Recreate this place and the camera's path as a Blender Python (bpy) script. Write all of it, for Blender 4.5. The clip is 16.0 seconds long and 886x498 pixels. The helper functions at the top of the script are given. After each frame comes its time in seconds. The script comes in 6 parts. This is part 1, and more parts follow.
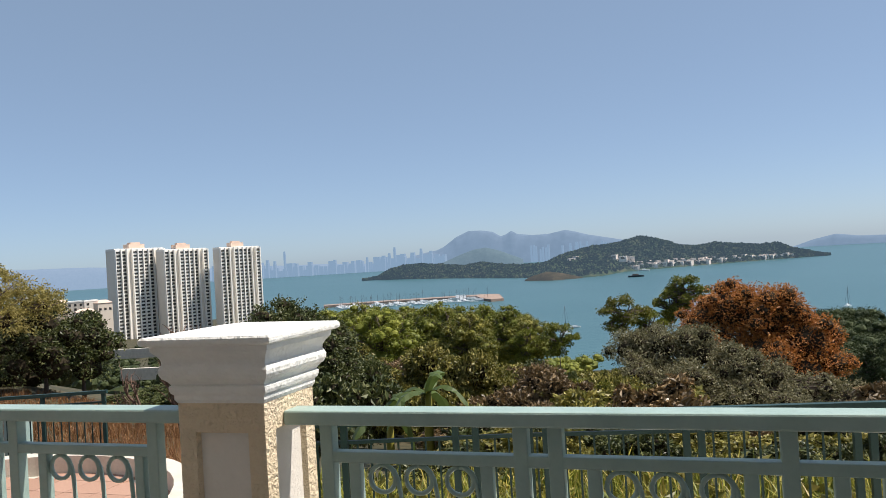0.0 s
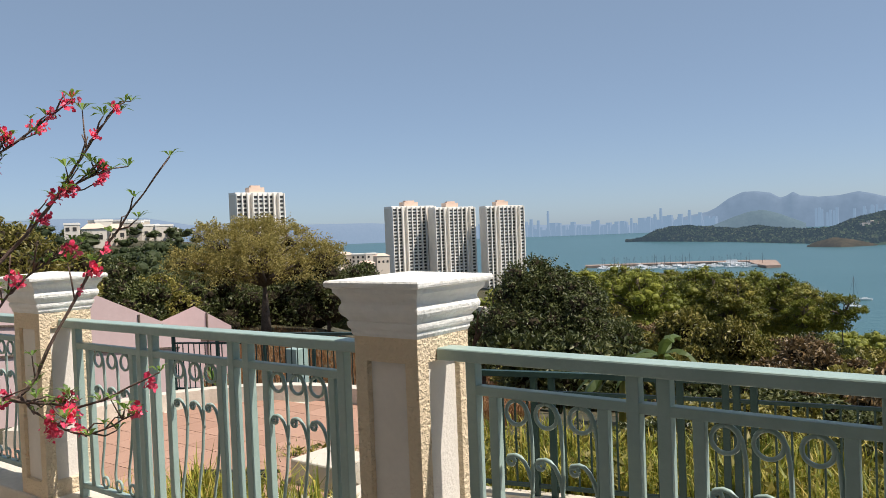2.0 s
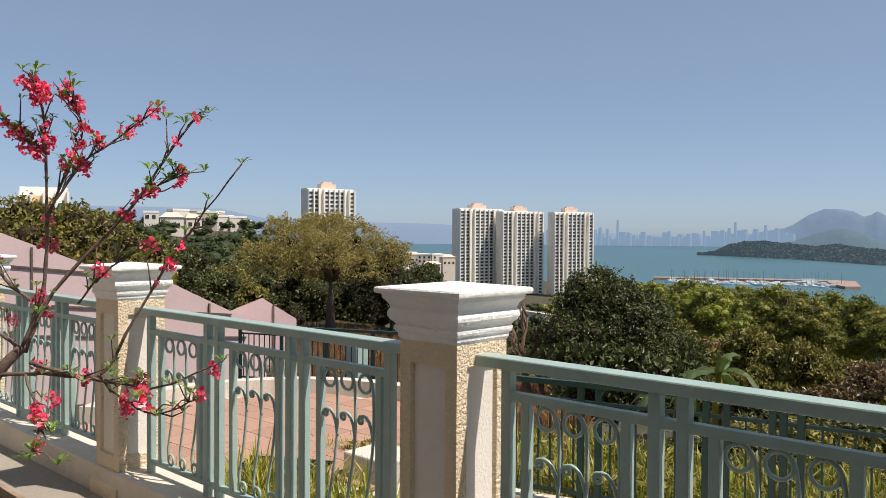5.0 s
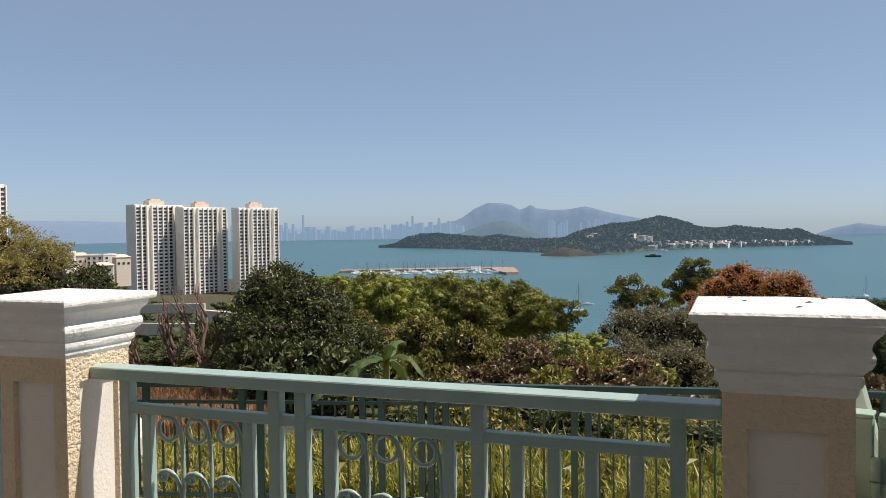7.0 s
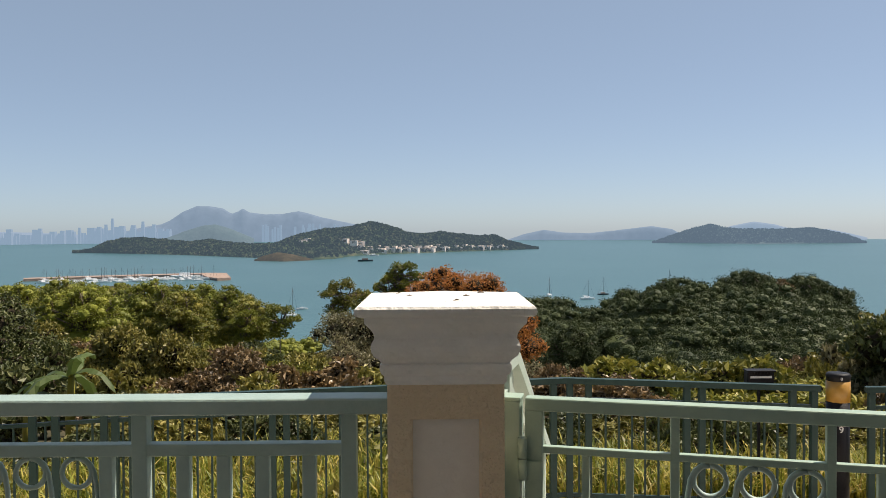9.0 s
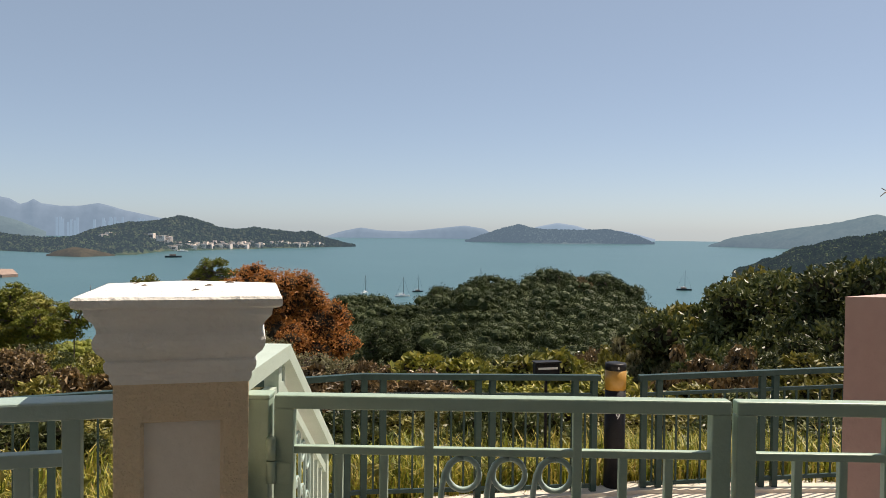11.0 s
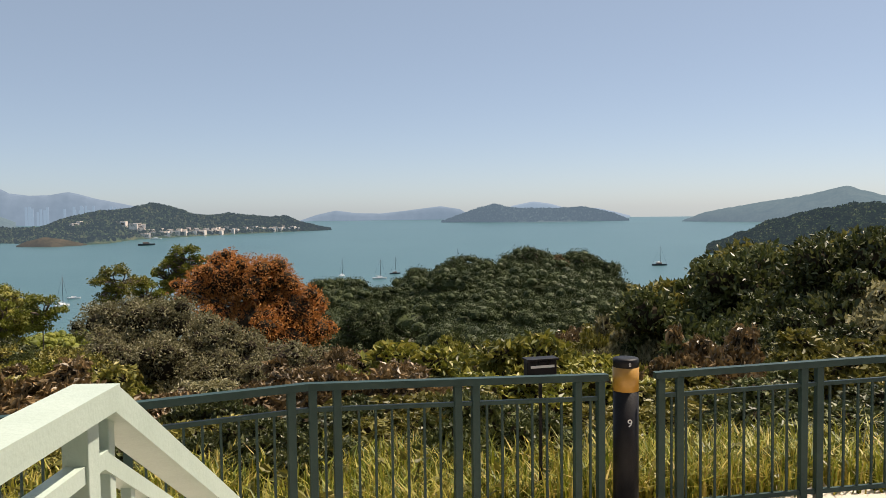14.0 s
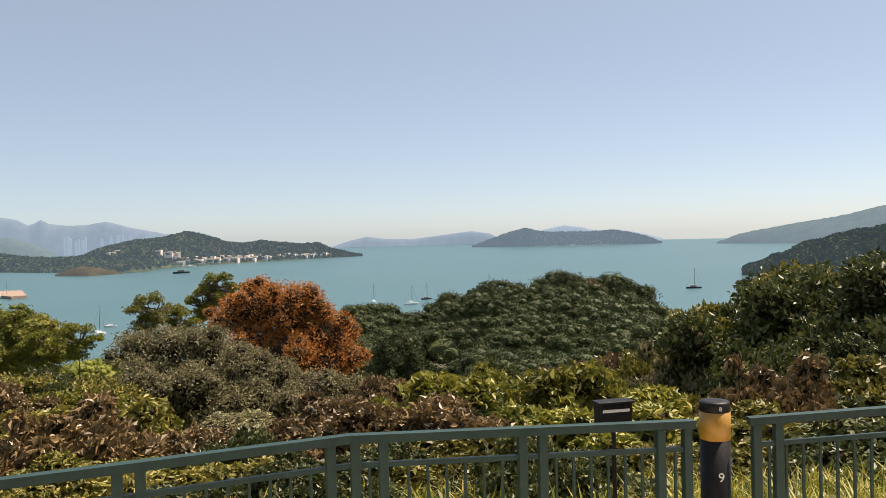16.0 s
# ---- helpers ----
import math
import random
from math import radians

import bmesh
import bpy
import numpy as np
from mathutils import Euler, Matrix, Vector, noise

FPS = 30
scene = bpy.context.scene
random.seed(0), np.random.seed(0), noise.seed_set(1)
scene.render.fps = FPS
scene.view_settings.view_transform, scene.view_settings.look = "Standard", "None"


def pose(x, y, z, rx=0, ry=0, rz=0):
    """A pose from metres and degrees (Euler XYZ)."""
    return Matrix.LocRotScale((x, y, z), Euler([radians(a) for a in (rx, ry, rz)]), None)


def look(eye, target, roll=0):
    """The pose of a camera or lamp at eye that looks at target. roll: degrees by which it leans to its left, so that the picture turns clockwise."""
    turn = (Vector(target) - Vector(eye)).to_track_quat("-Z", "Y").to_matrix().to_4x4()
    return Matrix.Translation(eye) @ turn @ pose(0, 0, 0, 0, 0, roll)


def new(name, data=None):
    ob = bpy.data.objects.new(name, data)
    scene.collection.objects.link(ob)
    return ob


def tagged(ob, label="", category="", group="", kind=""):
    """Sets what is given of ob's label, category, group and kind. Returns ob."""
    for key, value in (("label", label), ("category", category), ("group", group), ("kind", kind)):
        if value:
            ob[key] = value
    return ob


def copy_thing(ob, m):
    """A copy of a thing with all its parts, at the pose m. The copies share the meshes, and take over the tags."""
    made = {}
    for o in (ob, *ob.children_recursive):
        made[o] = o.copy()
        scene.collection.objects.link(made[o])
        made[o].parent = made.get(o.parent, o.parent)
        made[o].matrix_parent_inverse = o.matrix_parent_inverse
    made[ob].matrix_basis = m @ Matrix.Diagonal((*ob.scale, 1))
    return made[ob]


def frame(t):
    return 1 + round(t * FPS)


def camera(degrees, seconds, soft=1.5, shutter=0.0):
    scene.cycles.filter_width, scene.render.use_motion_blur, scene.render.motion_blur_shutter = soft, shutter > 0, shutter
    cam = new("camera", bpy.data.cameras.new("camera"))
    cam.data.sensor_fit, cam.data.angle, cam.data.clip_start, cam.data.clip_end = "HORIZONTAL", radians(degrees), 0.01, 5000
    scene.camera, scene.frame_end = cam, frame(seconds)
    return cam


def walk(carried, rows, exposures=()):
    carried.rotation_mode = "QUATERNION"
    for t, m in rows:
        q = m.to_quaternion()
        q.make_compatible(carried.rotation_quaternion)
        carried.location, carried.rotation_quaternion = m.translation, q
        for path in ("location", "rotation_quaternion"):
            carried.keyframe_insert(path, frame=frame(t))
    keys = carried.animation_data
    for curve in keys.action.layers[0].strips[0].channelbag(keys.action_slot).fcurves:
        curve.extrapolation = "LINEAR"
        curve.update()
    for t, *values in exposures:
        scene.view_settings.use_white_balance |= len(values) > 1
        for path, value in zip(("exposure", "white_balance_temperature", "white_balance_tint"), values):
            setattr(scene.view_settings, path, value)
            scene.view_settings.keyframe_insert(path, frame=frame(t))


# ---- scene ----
cam = camera(58.3, 16.0, soft=0.8)
PATH = [
    (0, (1.613, -2.479, 1.836), (0.972, -0.585, 1.856), -3.4),
    (0.5, (1.768, -2.429, 1.817), (0.951, -0.603, 1.825), -2.6),
    (1, (1.971, -2.346, 1.766), (1.067, -0.562, 1.731), -0.1),
    (1.5, (2.117, -2.438, 1.809), (1.122, -0.704, 1.75), -0.1),
    (2, (2.163, -2.566, 1.812), (0.943, -0.982, 1.764), -2.3),
    (2.5, (2.29, -2.621, 1.85), (1.028, -1.07, 1.811), -1.8),
    (3, (2.35, -2.64, 1.856), (0.984, -1.179, 1.82), -1.5),
    (3.2, (2.339, -2.62, 1.843), (0.86, -1.274, 1.812), -1.6),
    (5.3, (2.404, -2.686, 1.859), (1.085, -1.184, 1.821), -0.2),
    (5.5, (2.438, -2.652, 1.857), (1.139, -1.132, 1.82), -0.9),
    (6, (2.459, -2.633, 1.868), (1.351, -0.969, 1.821), -0.2),
    (6.5, (2.531, -2.583, 1.871), (1.628, -0.799, 1.819), -0.3),
    (7, (2.594, -2.542, 1.874), (1.909, -0.664, 1.821), -0.7),
    (7.5, (2.613, -2.493, 1.864), (2.099, -0.561, 1.805), -0.6),
    (8, (2.635, -2.481, 1.867), (2.274, -0.515, 1.808), -0.5),
    (8.5, (2.677, -2.473, 1.872), (2.529, -0.48, 1.82), -0.4),
    (9, (2.713, -2.462, 1.847), (2.726, -0.463, 1.8), -0.3),
    (9.5, (2.761, -2.461, 1.847), (2.959, -0.472, 1.797), -0.3),
    (10, (2.781, -2.49, 1.84), (3.13, -0.522, 1.787), -0.4),
    (10.2, (2.789, -2.481, 1.841), (3.182, -0.521, 1.79), -0.3),
    (12.3, (3.105, -1.789, 1.759), (3.632, 0.138, 1.669), 1.2),
    (12.5, (3.102, -1.668, 1.762), (3.673, 0.246, 1.658), 0.5),
    (13, (3.157, -1.429, 1.743), (3.781, 0.468, 1.638), -0.4),
    (13.5, (3.325, -1.161, 1.737), (3.911, 0.748, 1.628), 0.2),
    (14, (3.327, -0.93, 1.719), (3.852, 0.998, 1.619), -0.7),
    (14.5, (3.288, -0.663, 1.751), (3.816, 1.265, 1.701), -2.8),
    (15, (3.267, -0.399, 1.694), (3.794, 1.529, 1.643), -3.0),
    (15.5, (3.298, -0.25, 1.694), (3.795, 1.686, 1.645), -1.2),
    (16, (3.349, -0.166, 1.706), (3.804, 1.799, 1.67), -1.4),
]
walk(cam, [(t, look(eye, target, roll)) for t, eye, target, roll in PATH],
     [(0, 0.41, 6350, 11), (1, 0.36, 6400, 11), (3, 0.28, 6500, 12), (5.5, 0.28, 6500, 13), (7.5, 0.34, 6550, 12), (10, 0.46, 7150, 13), (13, 0.43, 7200, 14), (14.5, 0.58, 7350, 14), (16, 0.75, 7600, 14)])

# world and sun
SUN_EL, SUN_AZ = radians(59), radians(72.5)      # azimuth from +y towards +x
world = bpy.data.worlds.new("World")
scene.world = world
world.use_nodes = True
nt = world.node_tree
sky = nt.nodes.new("ShaderNodeTexSky")
sky.sky_type = "NISHITA"
sky.sun_disc = False
sky.sun_elevation, sky.sun_rotation = SUN_EL, SUN_AZ
sky.altitude, sky.air_density, sky.dust_density, sky.ozone_density = 300, 0.6, 0.8, 2.5
veil = nt.nodes.new("ShaderNodeMix")              # thin even haze over the whole sky
veil.data_type = "RGBA"
veil.inputs[0].default_value = 0.50
for end in veil.inputs:
    if end.type == "RGBA" and end.identifier.startswith("A"):
        nt.links.new(sky.outputs["Color"], end)
    if end.type == "RGBA" and end.identifier.startswith("B"):
        end.default_value = (2.45, 3.2, 3.9, 1)
for end in veil.outputs:
    if end.type == "RGBA":
        nt.links.new(end, nt.nodes["Background"].inputs["Color"])
nt.nodes["Background"].inputs["Strength"].default_value = 0.11
sun = new("sun", bpy.data.lights.new("sun", "SUN"))
sun.data.energy, sun.data.angle, sun.data.color = 5.0, radians(0.5), (1.0, 0.93, 0.82)
SUN_DIR = Vector((math.sin(SUN_AZ) * math.cos(SUN_EL), math.cos(SUN_AZ) * math.cos(SUN_EL), math.sin(SUN_EL)))
sun.matrix_world = look(SUN_DIR * 50, (0, 0, 0))

# ---- materials ----


def material(name, cols, scale=4.0, rough=0.6, bump=0.0, bump_scale=60.0, metal=0.0, fine=0.0, per=None, spec=0.5, spread=0.65):
    """Colour varies by noise at two scales; per: "island" or "object" adds a random shift between pieces."""
    m = bpy.data.materials.new(name)
    m.use_nodes = True
    t = m.node_tree
    b = t.nodes["Principled BSDF"]
    co = t.nodes.new("ShaderNodeTexCoord")
    n = t.nodes.new("ShaderNodeTexNoise")
    n.inputs["Scale"].default_value, n.inputs["Detail"].default_value, n.inputs["Roughness"].default_value = scale, 8, 0.65
    t.links.new(co.outputs["Object"], n.inputs["Vector"])
    fac = n.outputs["Fac"]
    ramp = t.nodes.new("ShaderNodeValToRGB")
    el = ramp.color_ramp.elements
    while len(el) < len(cols):
        el.new(0.5)
    lo, hi = (0.3, 0.7) if not per else (0.05, 0.95)
    for i, c in enumerate(cols):
        el[i].position = lo + (hi - lo) * i / max(1, len(cols) - 1)
        el[i].color = (*c, 1)
    if per:
        src = t.nodes.new("ShaderNodeNewGeometry").outputs["Random Per Island"] if per == "island" else t.nodes.new("ShaderNodeObjectInfo").outputs["Random"]
        mx = t.nodes.new("ShaderNodeMix")
        mx.inputs["Factor"].default_value = spread
        t.links.new(fac, mx.inputs["A"])
        t.links.new(src, mx.inputs["B"])
        fac = mx.outputs["Result"]
    t.links.new(fac, ramp.inputs["Fac"])
    col = ramp.outputs["Color"]
    if fine:
        f = t.nodes.new("ShaderNodeTexNoise")
        f.inputs["Scale"].default_value, f.inputs["Detail"].default_value = bump_scale * 0.5, 5
        t.links.new(co.outputs["Object"], f.inputs["Vector"])
        hs = t.nodes.new("ShaderNodeHueSaturation")
        mr = t.nodes.new("ShaderNodeMapRange")
        mr.inputs["To Min"].default_value, mr.inputs["To Max"].default_value = 1 - fine, 1 + fine
        t.links.new(f.outputs["Fac"], mr.inputs["Value"])
        t.links.new(mr.outputs["Result"], hs.inputs["Value"])
        t.links.new(col, hs.inputs["Color"])
        col = hs.outputs["Color"]
    t.links.new(col, b.inputs["Base Color"])
    b.inputs["Roughness"].default_value, b.inputs["Metallic"].default_value = rough, metal
    b.inputs["Specular IOR Level"].default_value = spec
    if bump:
        bn = t.nodes.new("ShaderNodeTexNoise")
        bn.inputs["Scale"].default_value, bn.inputs["Detail"].default_value = bump_scale, 6
        t.links.new(co.outputs["Object"], bn.inputs["Vector"])
        bp = t.nodes.new("ShaderNodeBump")
        bp.inputs["Strength"].default_value, bp.inputs["Distance"].default_value = min(1, bump), 0.01 * max(1, bump)
        t.links.new(bn.outputs["Fac"], bp.inputs["Height"])
        t.links.new(bp.outputs["Normal"], b.inputs["Normal"])
    return m


def leafy(name, cols, scale=0.35, trans=0.35, rough=0.5, spec=0.35, spread=0.6):
    """Leaves: a shift of colour from leaf to leaf, some light passing through."""
    m = material(name, cols, scale=scale, rough=rough, per="island", spec=spec, spread=spread)
    t = m.node_tree
    b, out = t.nodes["Principled BSDF"], t.nodes["Material Output"]
    tr = t.nodes.new("ShaderNodeBsdfTranslucent")
    mix = t.nodes.new("ShaderNodeMixShader")
    mix.inputs[0].default_value = trans
    src = b.inputs["Base Color"].links[0].from_socket
    info, mr, hs = t.nodes.new("ShaderNodeObjectInfo"), t.nodes.new("ShaderNodeMapRange"), t.nodes.new("ShaderNodeHueSaturation")
    mr.inputs["To Min"].default_value, mr.inputs["To Max"].default_value = 0.75, 1.25
    t.links.new(info.outputs["Random"], mr.inputs["Value"])
    t.links.new(mr.outputs["Result"], hs.inputs["Value"])
    t.links.new(src, hs.inputs["Color"])
    t.links.new(hs.outputs["Color"], b.inputs["Base Color"])
    t.links.new(hs.outputs["Color"], tr.inputs["Color"])
    t.links.new(b.outputs[0], mix.inputs[1])
    t.links.new(tr.outputs[0], mix.inputs[2])
    t.links.new(mix.outputs[0], out.inputs["Surface"])
    return m


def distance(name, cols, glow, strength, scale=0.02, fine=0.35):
    """Land and buildings kilometres off; emission stands in for daylight scattered by sea air."""
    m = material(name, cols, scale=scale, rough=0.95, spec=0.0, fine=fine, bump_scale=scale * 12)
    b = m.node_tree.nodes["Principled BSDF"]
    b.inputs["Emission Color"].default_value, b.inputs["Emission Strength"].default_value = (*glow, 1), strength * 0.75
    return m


# glow colour that paints sea haze onto far land and buildings
HAZE_GLOW = (0.355, 0.52, 0.72)
M = {
    "render_body": material("cream_render", [(0.69, 0.555, 0.38), (0.76, 0.625, 0.45)], 2, 0.85, 2.4, 62, fine=0.04),
    "render_panel": material("panel_render", [(0.66, 0.61, 0.55), (0.73, 0.68, 0.62)], 4, 0.85, 0.4, 70, fine=0.04),
    "white_cap": material("white_cap_paint", [(0.70, 0.69, 0.66), (0.80, 0.79, 0.77)], 5, 0.75, 1.0, 45, fine=0.05),
    "fence_green": material("pale_green_paint", [(0.26, 0.355, 0.325), (0.33, 0.43, 0.40)], 5, 0.42, 0.15, 90, fine=0.08),
    "gate_green": material("mint_gate_paint", [(0.26, 0.355, 0.29), (0.32, 0.42, 0.345)], 5, 0.42, 0.15, 90, fine=0.06),
    "stair_green": material("pale_mint_rail_paint", [(0.39, 0.47, 0.41), (0.46, 0.54, 0.48)], 5, 0.42, 0.15, 90, fine=0.06),
    "dark_green": material("dark_green_paint", [(0.012, 0.036, 0.033), (0.024, 0.056, 0.052)], 6, 0.45, 0.1, 80, fine=0.1, spec=0.3),
    "concrete": material("pale_concrete", [(0.50, 0.45, 0.37), (0.64, 0.58, 0.50)], 2.5, 0.9, 0.5, 50, fine=0.12),
    "paving": material("grey_paving", [(0.25, 0.22, 0.18), (0.33, 0.29, 0.24)], 1.5, 0.9, 0.5, 40, fine=0.15),
    "terracotta": material("terracotta_paving", [(0.33, 0.19, 0.13), (0.42, 0.25, 0.18)], 1.2, 0.85, 0.4, 40, fine=0.12, per="object"),
    "pink": material("pink_render", [(0.44, 0.29, 0.28), (0.52, 0.36, 0.34)], 0.8, 0.9, 0.4, 30, fine=0.08),
    "pink_roof": material("pink_roof_sheet", [(0.56, 0.41, 0.40), (0.64, 0.49, 0.48)], 0.5, 0.8, 0.2, 20, fine=0.06),
    "black": material("black_paint", [(0.006, 0.006, 0.008), (0.014, 0.014, 0.017)], 6, 0.5, 0.2, 60, fine=0.1, spec=0.2),
    "amber": material("amber_reflective_band", [(0.34, 0.17, 0.025), (0.47, 0.26, 0.05)], 9, 0.35, 0.2, 40, fine=0.15),
    "numeral": material("white_numeral", [(0.62, 0.62, 0.62), (0.72, 0.72, 0.72)], 20, 0.6),
    "timber": material("weathered_timber", [(0.22, 0.15, 0.10), (0.34, 0.25, 0.17)], 7, 0.85, 0.8, 60, fine=0.2),
    "soil": material("dark_soil", [(0.03, 0.022, 0.015), (0.07, 0.05, 0.035)], 5, 1.0, 1.0, 30, fine=0.4),
    "bark": material("grey_brown_bark", [(0.07, 0.05, 0.04), (0.17, 0.13, 0.10)], 12, 0.95, 1.0, 60, fine=0.3),
    "bark_pale": material("pale_bark", [(0.16, 0.12, 0.09), (0.28, 0.22, 0.18)], 12, 0.95, 1.0, 60, fine=0.3),
    "bark_red": material("reddish_brown_bark", [(0.10, 0.055, 0.04), (0.22, 0.14, 0.10)], 9, 0.95, 1.0, 60, fine=0.3),
    "twig": material("purplish_twig_bark", [(0.08, 0.048, 0.04), (0.20, 0.14, 0.115)], 25, 0.85, 0.6, 120, fine=0.3),
    "petal": leafy("pink_petal", [(0.72, 0.03, 0.10), (0.88, 0.10, 0.20), (0.92, 0.28, 0.38)], 8, 0.35, 0.6),
    "peach_leaf": leafy("fresh_peach_leaf", [(0.07, 0.14, 0.02), (0.14, 0.24, 0.04), (0.24, 0.32, 0.06)], 6, 0.35),
    "leaf_dark": leafy("dark_broad_leaf", [(0.008, 0.013, 0.004), (0.048, 0.062, 0.016), (0.105, 0.118, 0.035), (0.22, 0.215, 0.09)], 0.9, 0.2, 0.45, 0.38),
    "leaf_mid": leafy("olive_leaf", [(0.014, 0.017, 0.004), (0.125, 0.120, 0.022), (0.23, 0.20, 0.042), (0.40, 0.32, 0.11)], 0.9, 0.22, 0.48, 0.35),
    "leaf_yellow": leafy("yellow_green_leaf", [(0.020, 0.026, 0.005), (0.13, 0.14, 0.020), (0.255, 0.235, 0.040), (0.40, 0.33, 0.085)], 0.9, 0.24, 0.48, 0.35),
    "leaf_lime": leafy("yellow_green_tree_leaf", [(0.030, 0.042, 0.006), (0.135, 0.155, 0.022), (0.235, 0.24, 0.038), (0.32, 0.29, 0.07)], 0.3, 0.3, 0.5, 0.3, 0.4),
    "leaf_grey": leafy("grey_green_leaf", [(0.030, 0.029, 0.012), (0.185, 0.17, 0.075), (0.36, 0.325, 0.175), (0.48, 0.43, 0.27)], 0.9, 0.28, 0.45, 0.35),
    "leaf_russet": leafy("russet_leaf", [(0.022, 0.014, 0.006), (0.115, 0.078, 0.034), (0.23, 0.15, 0.066), (0.38, 0.26, 0.125)], 0.9, 0.18, 0.4, 0.45),
    "leaf_orange": leafy("rust_orange_leaf", [(0.13, 0.043, 0.010), (0.42, 0.165, 0.038), (0.62, 0.30, 0.085)], 0.5, 0.28),
    "leaf_bronze": leafy("bronze_yellow_leaf", [(0.11, 0.092, 0.026), (0.27, 0.225, 0.062), (0.42, 0.35, 0.13)], 0.6, 0.35),
    "leaf_banana": leafy("banana_leaf_blade", [(0.035, 0.060, 0.014), (0.085, 0.12, 0.030), (0.15, 0.155, 0.045)], 3.0, 0.3),
    "leaf_forest": leafy("far_forest_leaf", [(0.007, 0.013, 0.005), (0.034, 0.050, 0.016), (0.072, 0.090, 0.030), (0.12, 0.125, 0.05)], 0.16, 0.15, 0.6, 0.25, 0.3),
    "grass_blade": leafy("tall_dry_grass", [(0.012, 0.020, 0.002), (0.08, 0.105, 0.011), (0.24, 0.25, 0.028), (0.38, 0.31, 0.06), (0.42, 0.27, 0.12)], 1.2, 0.28),
    "grass_brown": leafy("brown_dry_grass", [(0.10, 0.040, 0.018), (0.27, 0.125, 0.05), (0.42, 0.25, 0.10)], 0.8, 0.3),
    # dark colour standing in for the shade deep inside crowns
    "core_shade": material("crown_core_shade", [(0.022, 0.017, 0.010), (0.05, 0.04, 0.026)], 3, 0.95, 0.8, 12, fine=0.4, spec=0.1),
    "ground": material("scrub_ground", [(0.020, 0.020, 0.009), (0.05, 0.045, 0.020), (0.10, 0.075, 0.038)], 0.5, 1.0, 1.0, 6, fine=0.5),
    "tower_wall": material("off_white_tower_paint", [(0.74, 0.68, 0.59), (0.82, 0.76, 0.68)], 0.06, 0.85, fine=0.06, bump_scale=1),
    "tower_pale": material("pale_tower_pier", [(0.83, 0.79, 0.73), (0.89, 0.86, 0.80)], 0.06, 0.85),
    "tower_peach": material("peach_roof_house", [(0.62, 0.46, 0.36), (0.68, 0.52, 0.42)], 0.1, 0.85),
    "tower_yellow": material("cream_yellow_wall", [(0.66, 0.47, 0.26), (0.72, 0.54, 0.33)], 0.2, 0.85, fine=0.06, bump_scale=3),
    "tower_trim": material("ochre_trim", [(0.62, 0.46, 0.27), (0.68, 0.52, 0.32)], 0.5, 0.85),
    "glass_dark": material("dark_window_glass", [(0.025, 0.025, 0.027), (0.07, 0.066, 0.06)], 0.5, 0.2, per="object"),
    "glass_green": material("green_window_glass", [(0.03, 0.10, 0.09), (0.08, 0.17, 0.15)], 0.5, 0.15, per="object"),
    "village": material("village_render", [(0.60, 0.50, 0.40), (0.74, 0.69, 0.62)], 0.06, 0.85, per="object"),
    "boat_white": material("white_gelcoat", [(0.72, 0.73, 0.74), (0.8, 0.8, 0.8)], 1, 0.3),
    "boat_dark": material("dark_hull", [(0.03, 0.04, 0.05), (0.07, 0.08, 0.09)], 1, 0.5),
    "rock": material("jetty_rock", [(0.22, 0.15, 0.12), (0.36, 0.27, 0.22)], 0.15, 0.95, fine=0.4, bump_scale=1),
    "isle": distance("hazed_wooded_island", [(0.008, 0.018, 0.008), (0.034, 0.048, 0.022), (0.085, 0.078, 0.042)], HAZE_GLOW, 0.14, 0.03, 0.75),
    "isle_near": distance("hazed_wooded_headland", [(0.008, 0.020, 0.006), (0.038, 0.056, 0.020), (0.090, 0.092, 0.040)], HAZE_GLOW, 0.075, 0.05, 0.75),
    "isle_brown": distance("hazed_brown_shore", [(0.026, 0.024, 0.014), (0.072, 0.056, 0.036)], HAZE_GLOW, 0.09, 0.05, 0.5),
    "isle_house": distance("hazed_island_houses", [(0.50, 0.40, 0.34), (0.78, 0.72, 0.66)], HAZE_GLOW, 0.07),
    "isle_far": distance("hazed_distant_island", [(0.026, 0.042, 0.040), (0.050, 0.066, 0.060)], (0.36, 0.53, 0.74), 0.29, 0.02, 0.5),
    "haze_1": distance("hazy_hill", [(0.04, 0.06, 0.06), (0.06, 0.08, 0.08)], HAZE_GLOW, 0.29),
    "haze_2": distance("hazy_mountain", [(0.05, 0.06, 0.08), (0.06, 0.07, 0.09)], HAZE_GLOW, 0.47, 0.004, 0.5),
    "haze_3": distance("hazy_city", [(0.05, 0.05, 0.06), (0.06, 0.06, 0.07)], HAZE_GLOW, 0.66),
}

sea_mat = material("sea_water", [(0.036, 0.100, 0.115), (0.049, 0.121, 0.136)], 0.004, 0.30, 0, spec=0.2)
tn = sea_mat.node_tree
wv = tn.nodes.new("ShaderNodeTexNoise")
wv.inputs["Scale"].default_value, wv.inputs["Detail"].default_value = 0.25, 6
co_ = tn.nodes.new("ShaderNodeTexCoord")
bp_ = tn.nodes.new("ShaderNodeBump")
bp_.inputs["Strength"].default_value, bp_.inputs["Distance"].default_value = 0.6, 0.6
tn.links.new(co_.outputs["Object"], wv.inputs["Vector"])
tn.links.new(wv.outputs["Fac"], bp_.inputs["Height"])
tn.links.new(bp_.outputs["Normal"], tn.nodes["Principled BSDF"].inputs["Normal"])

# ---- building helpers ----


def mesh_of(name, bm, mat):
    me = bpy.data.meshes.new(name)
    bm.to_mesh(me)
    bm.free()
    for m in (mat if isinstance(mat, (list, tuple)) else [mat]):
        me.materials.append(m)
    return me


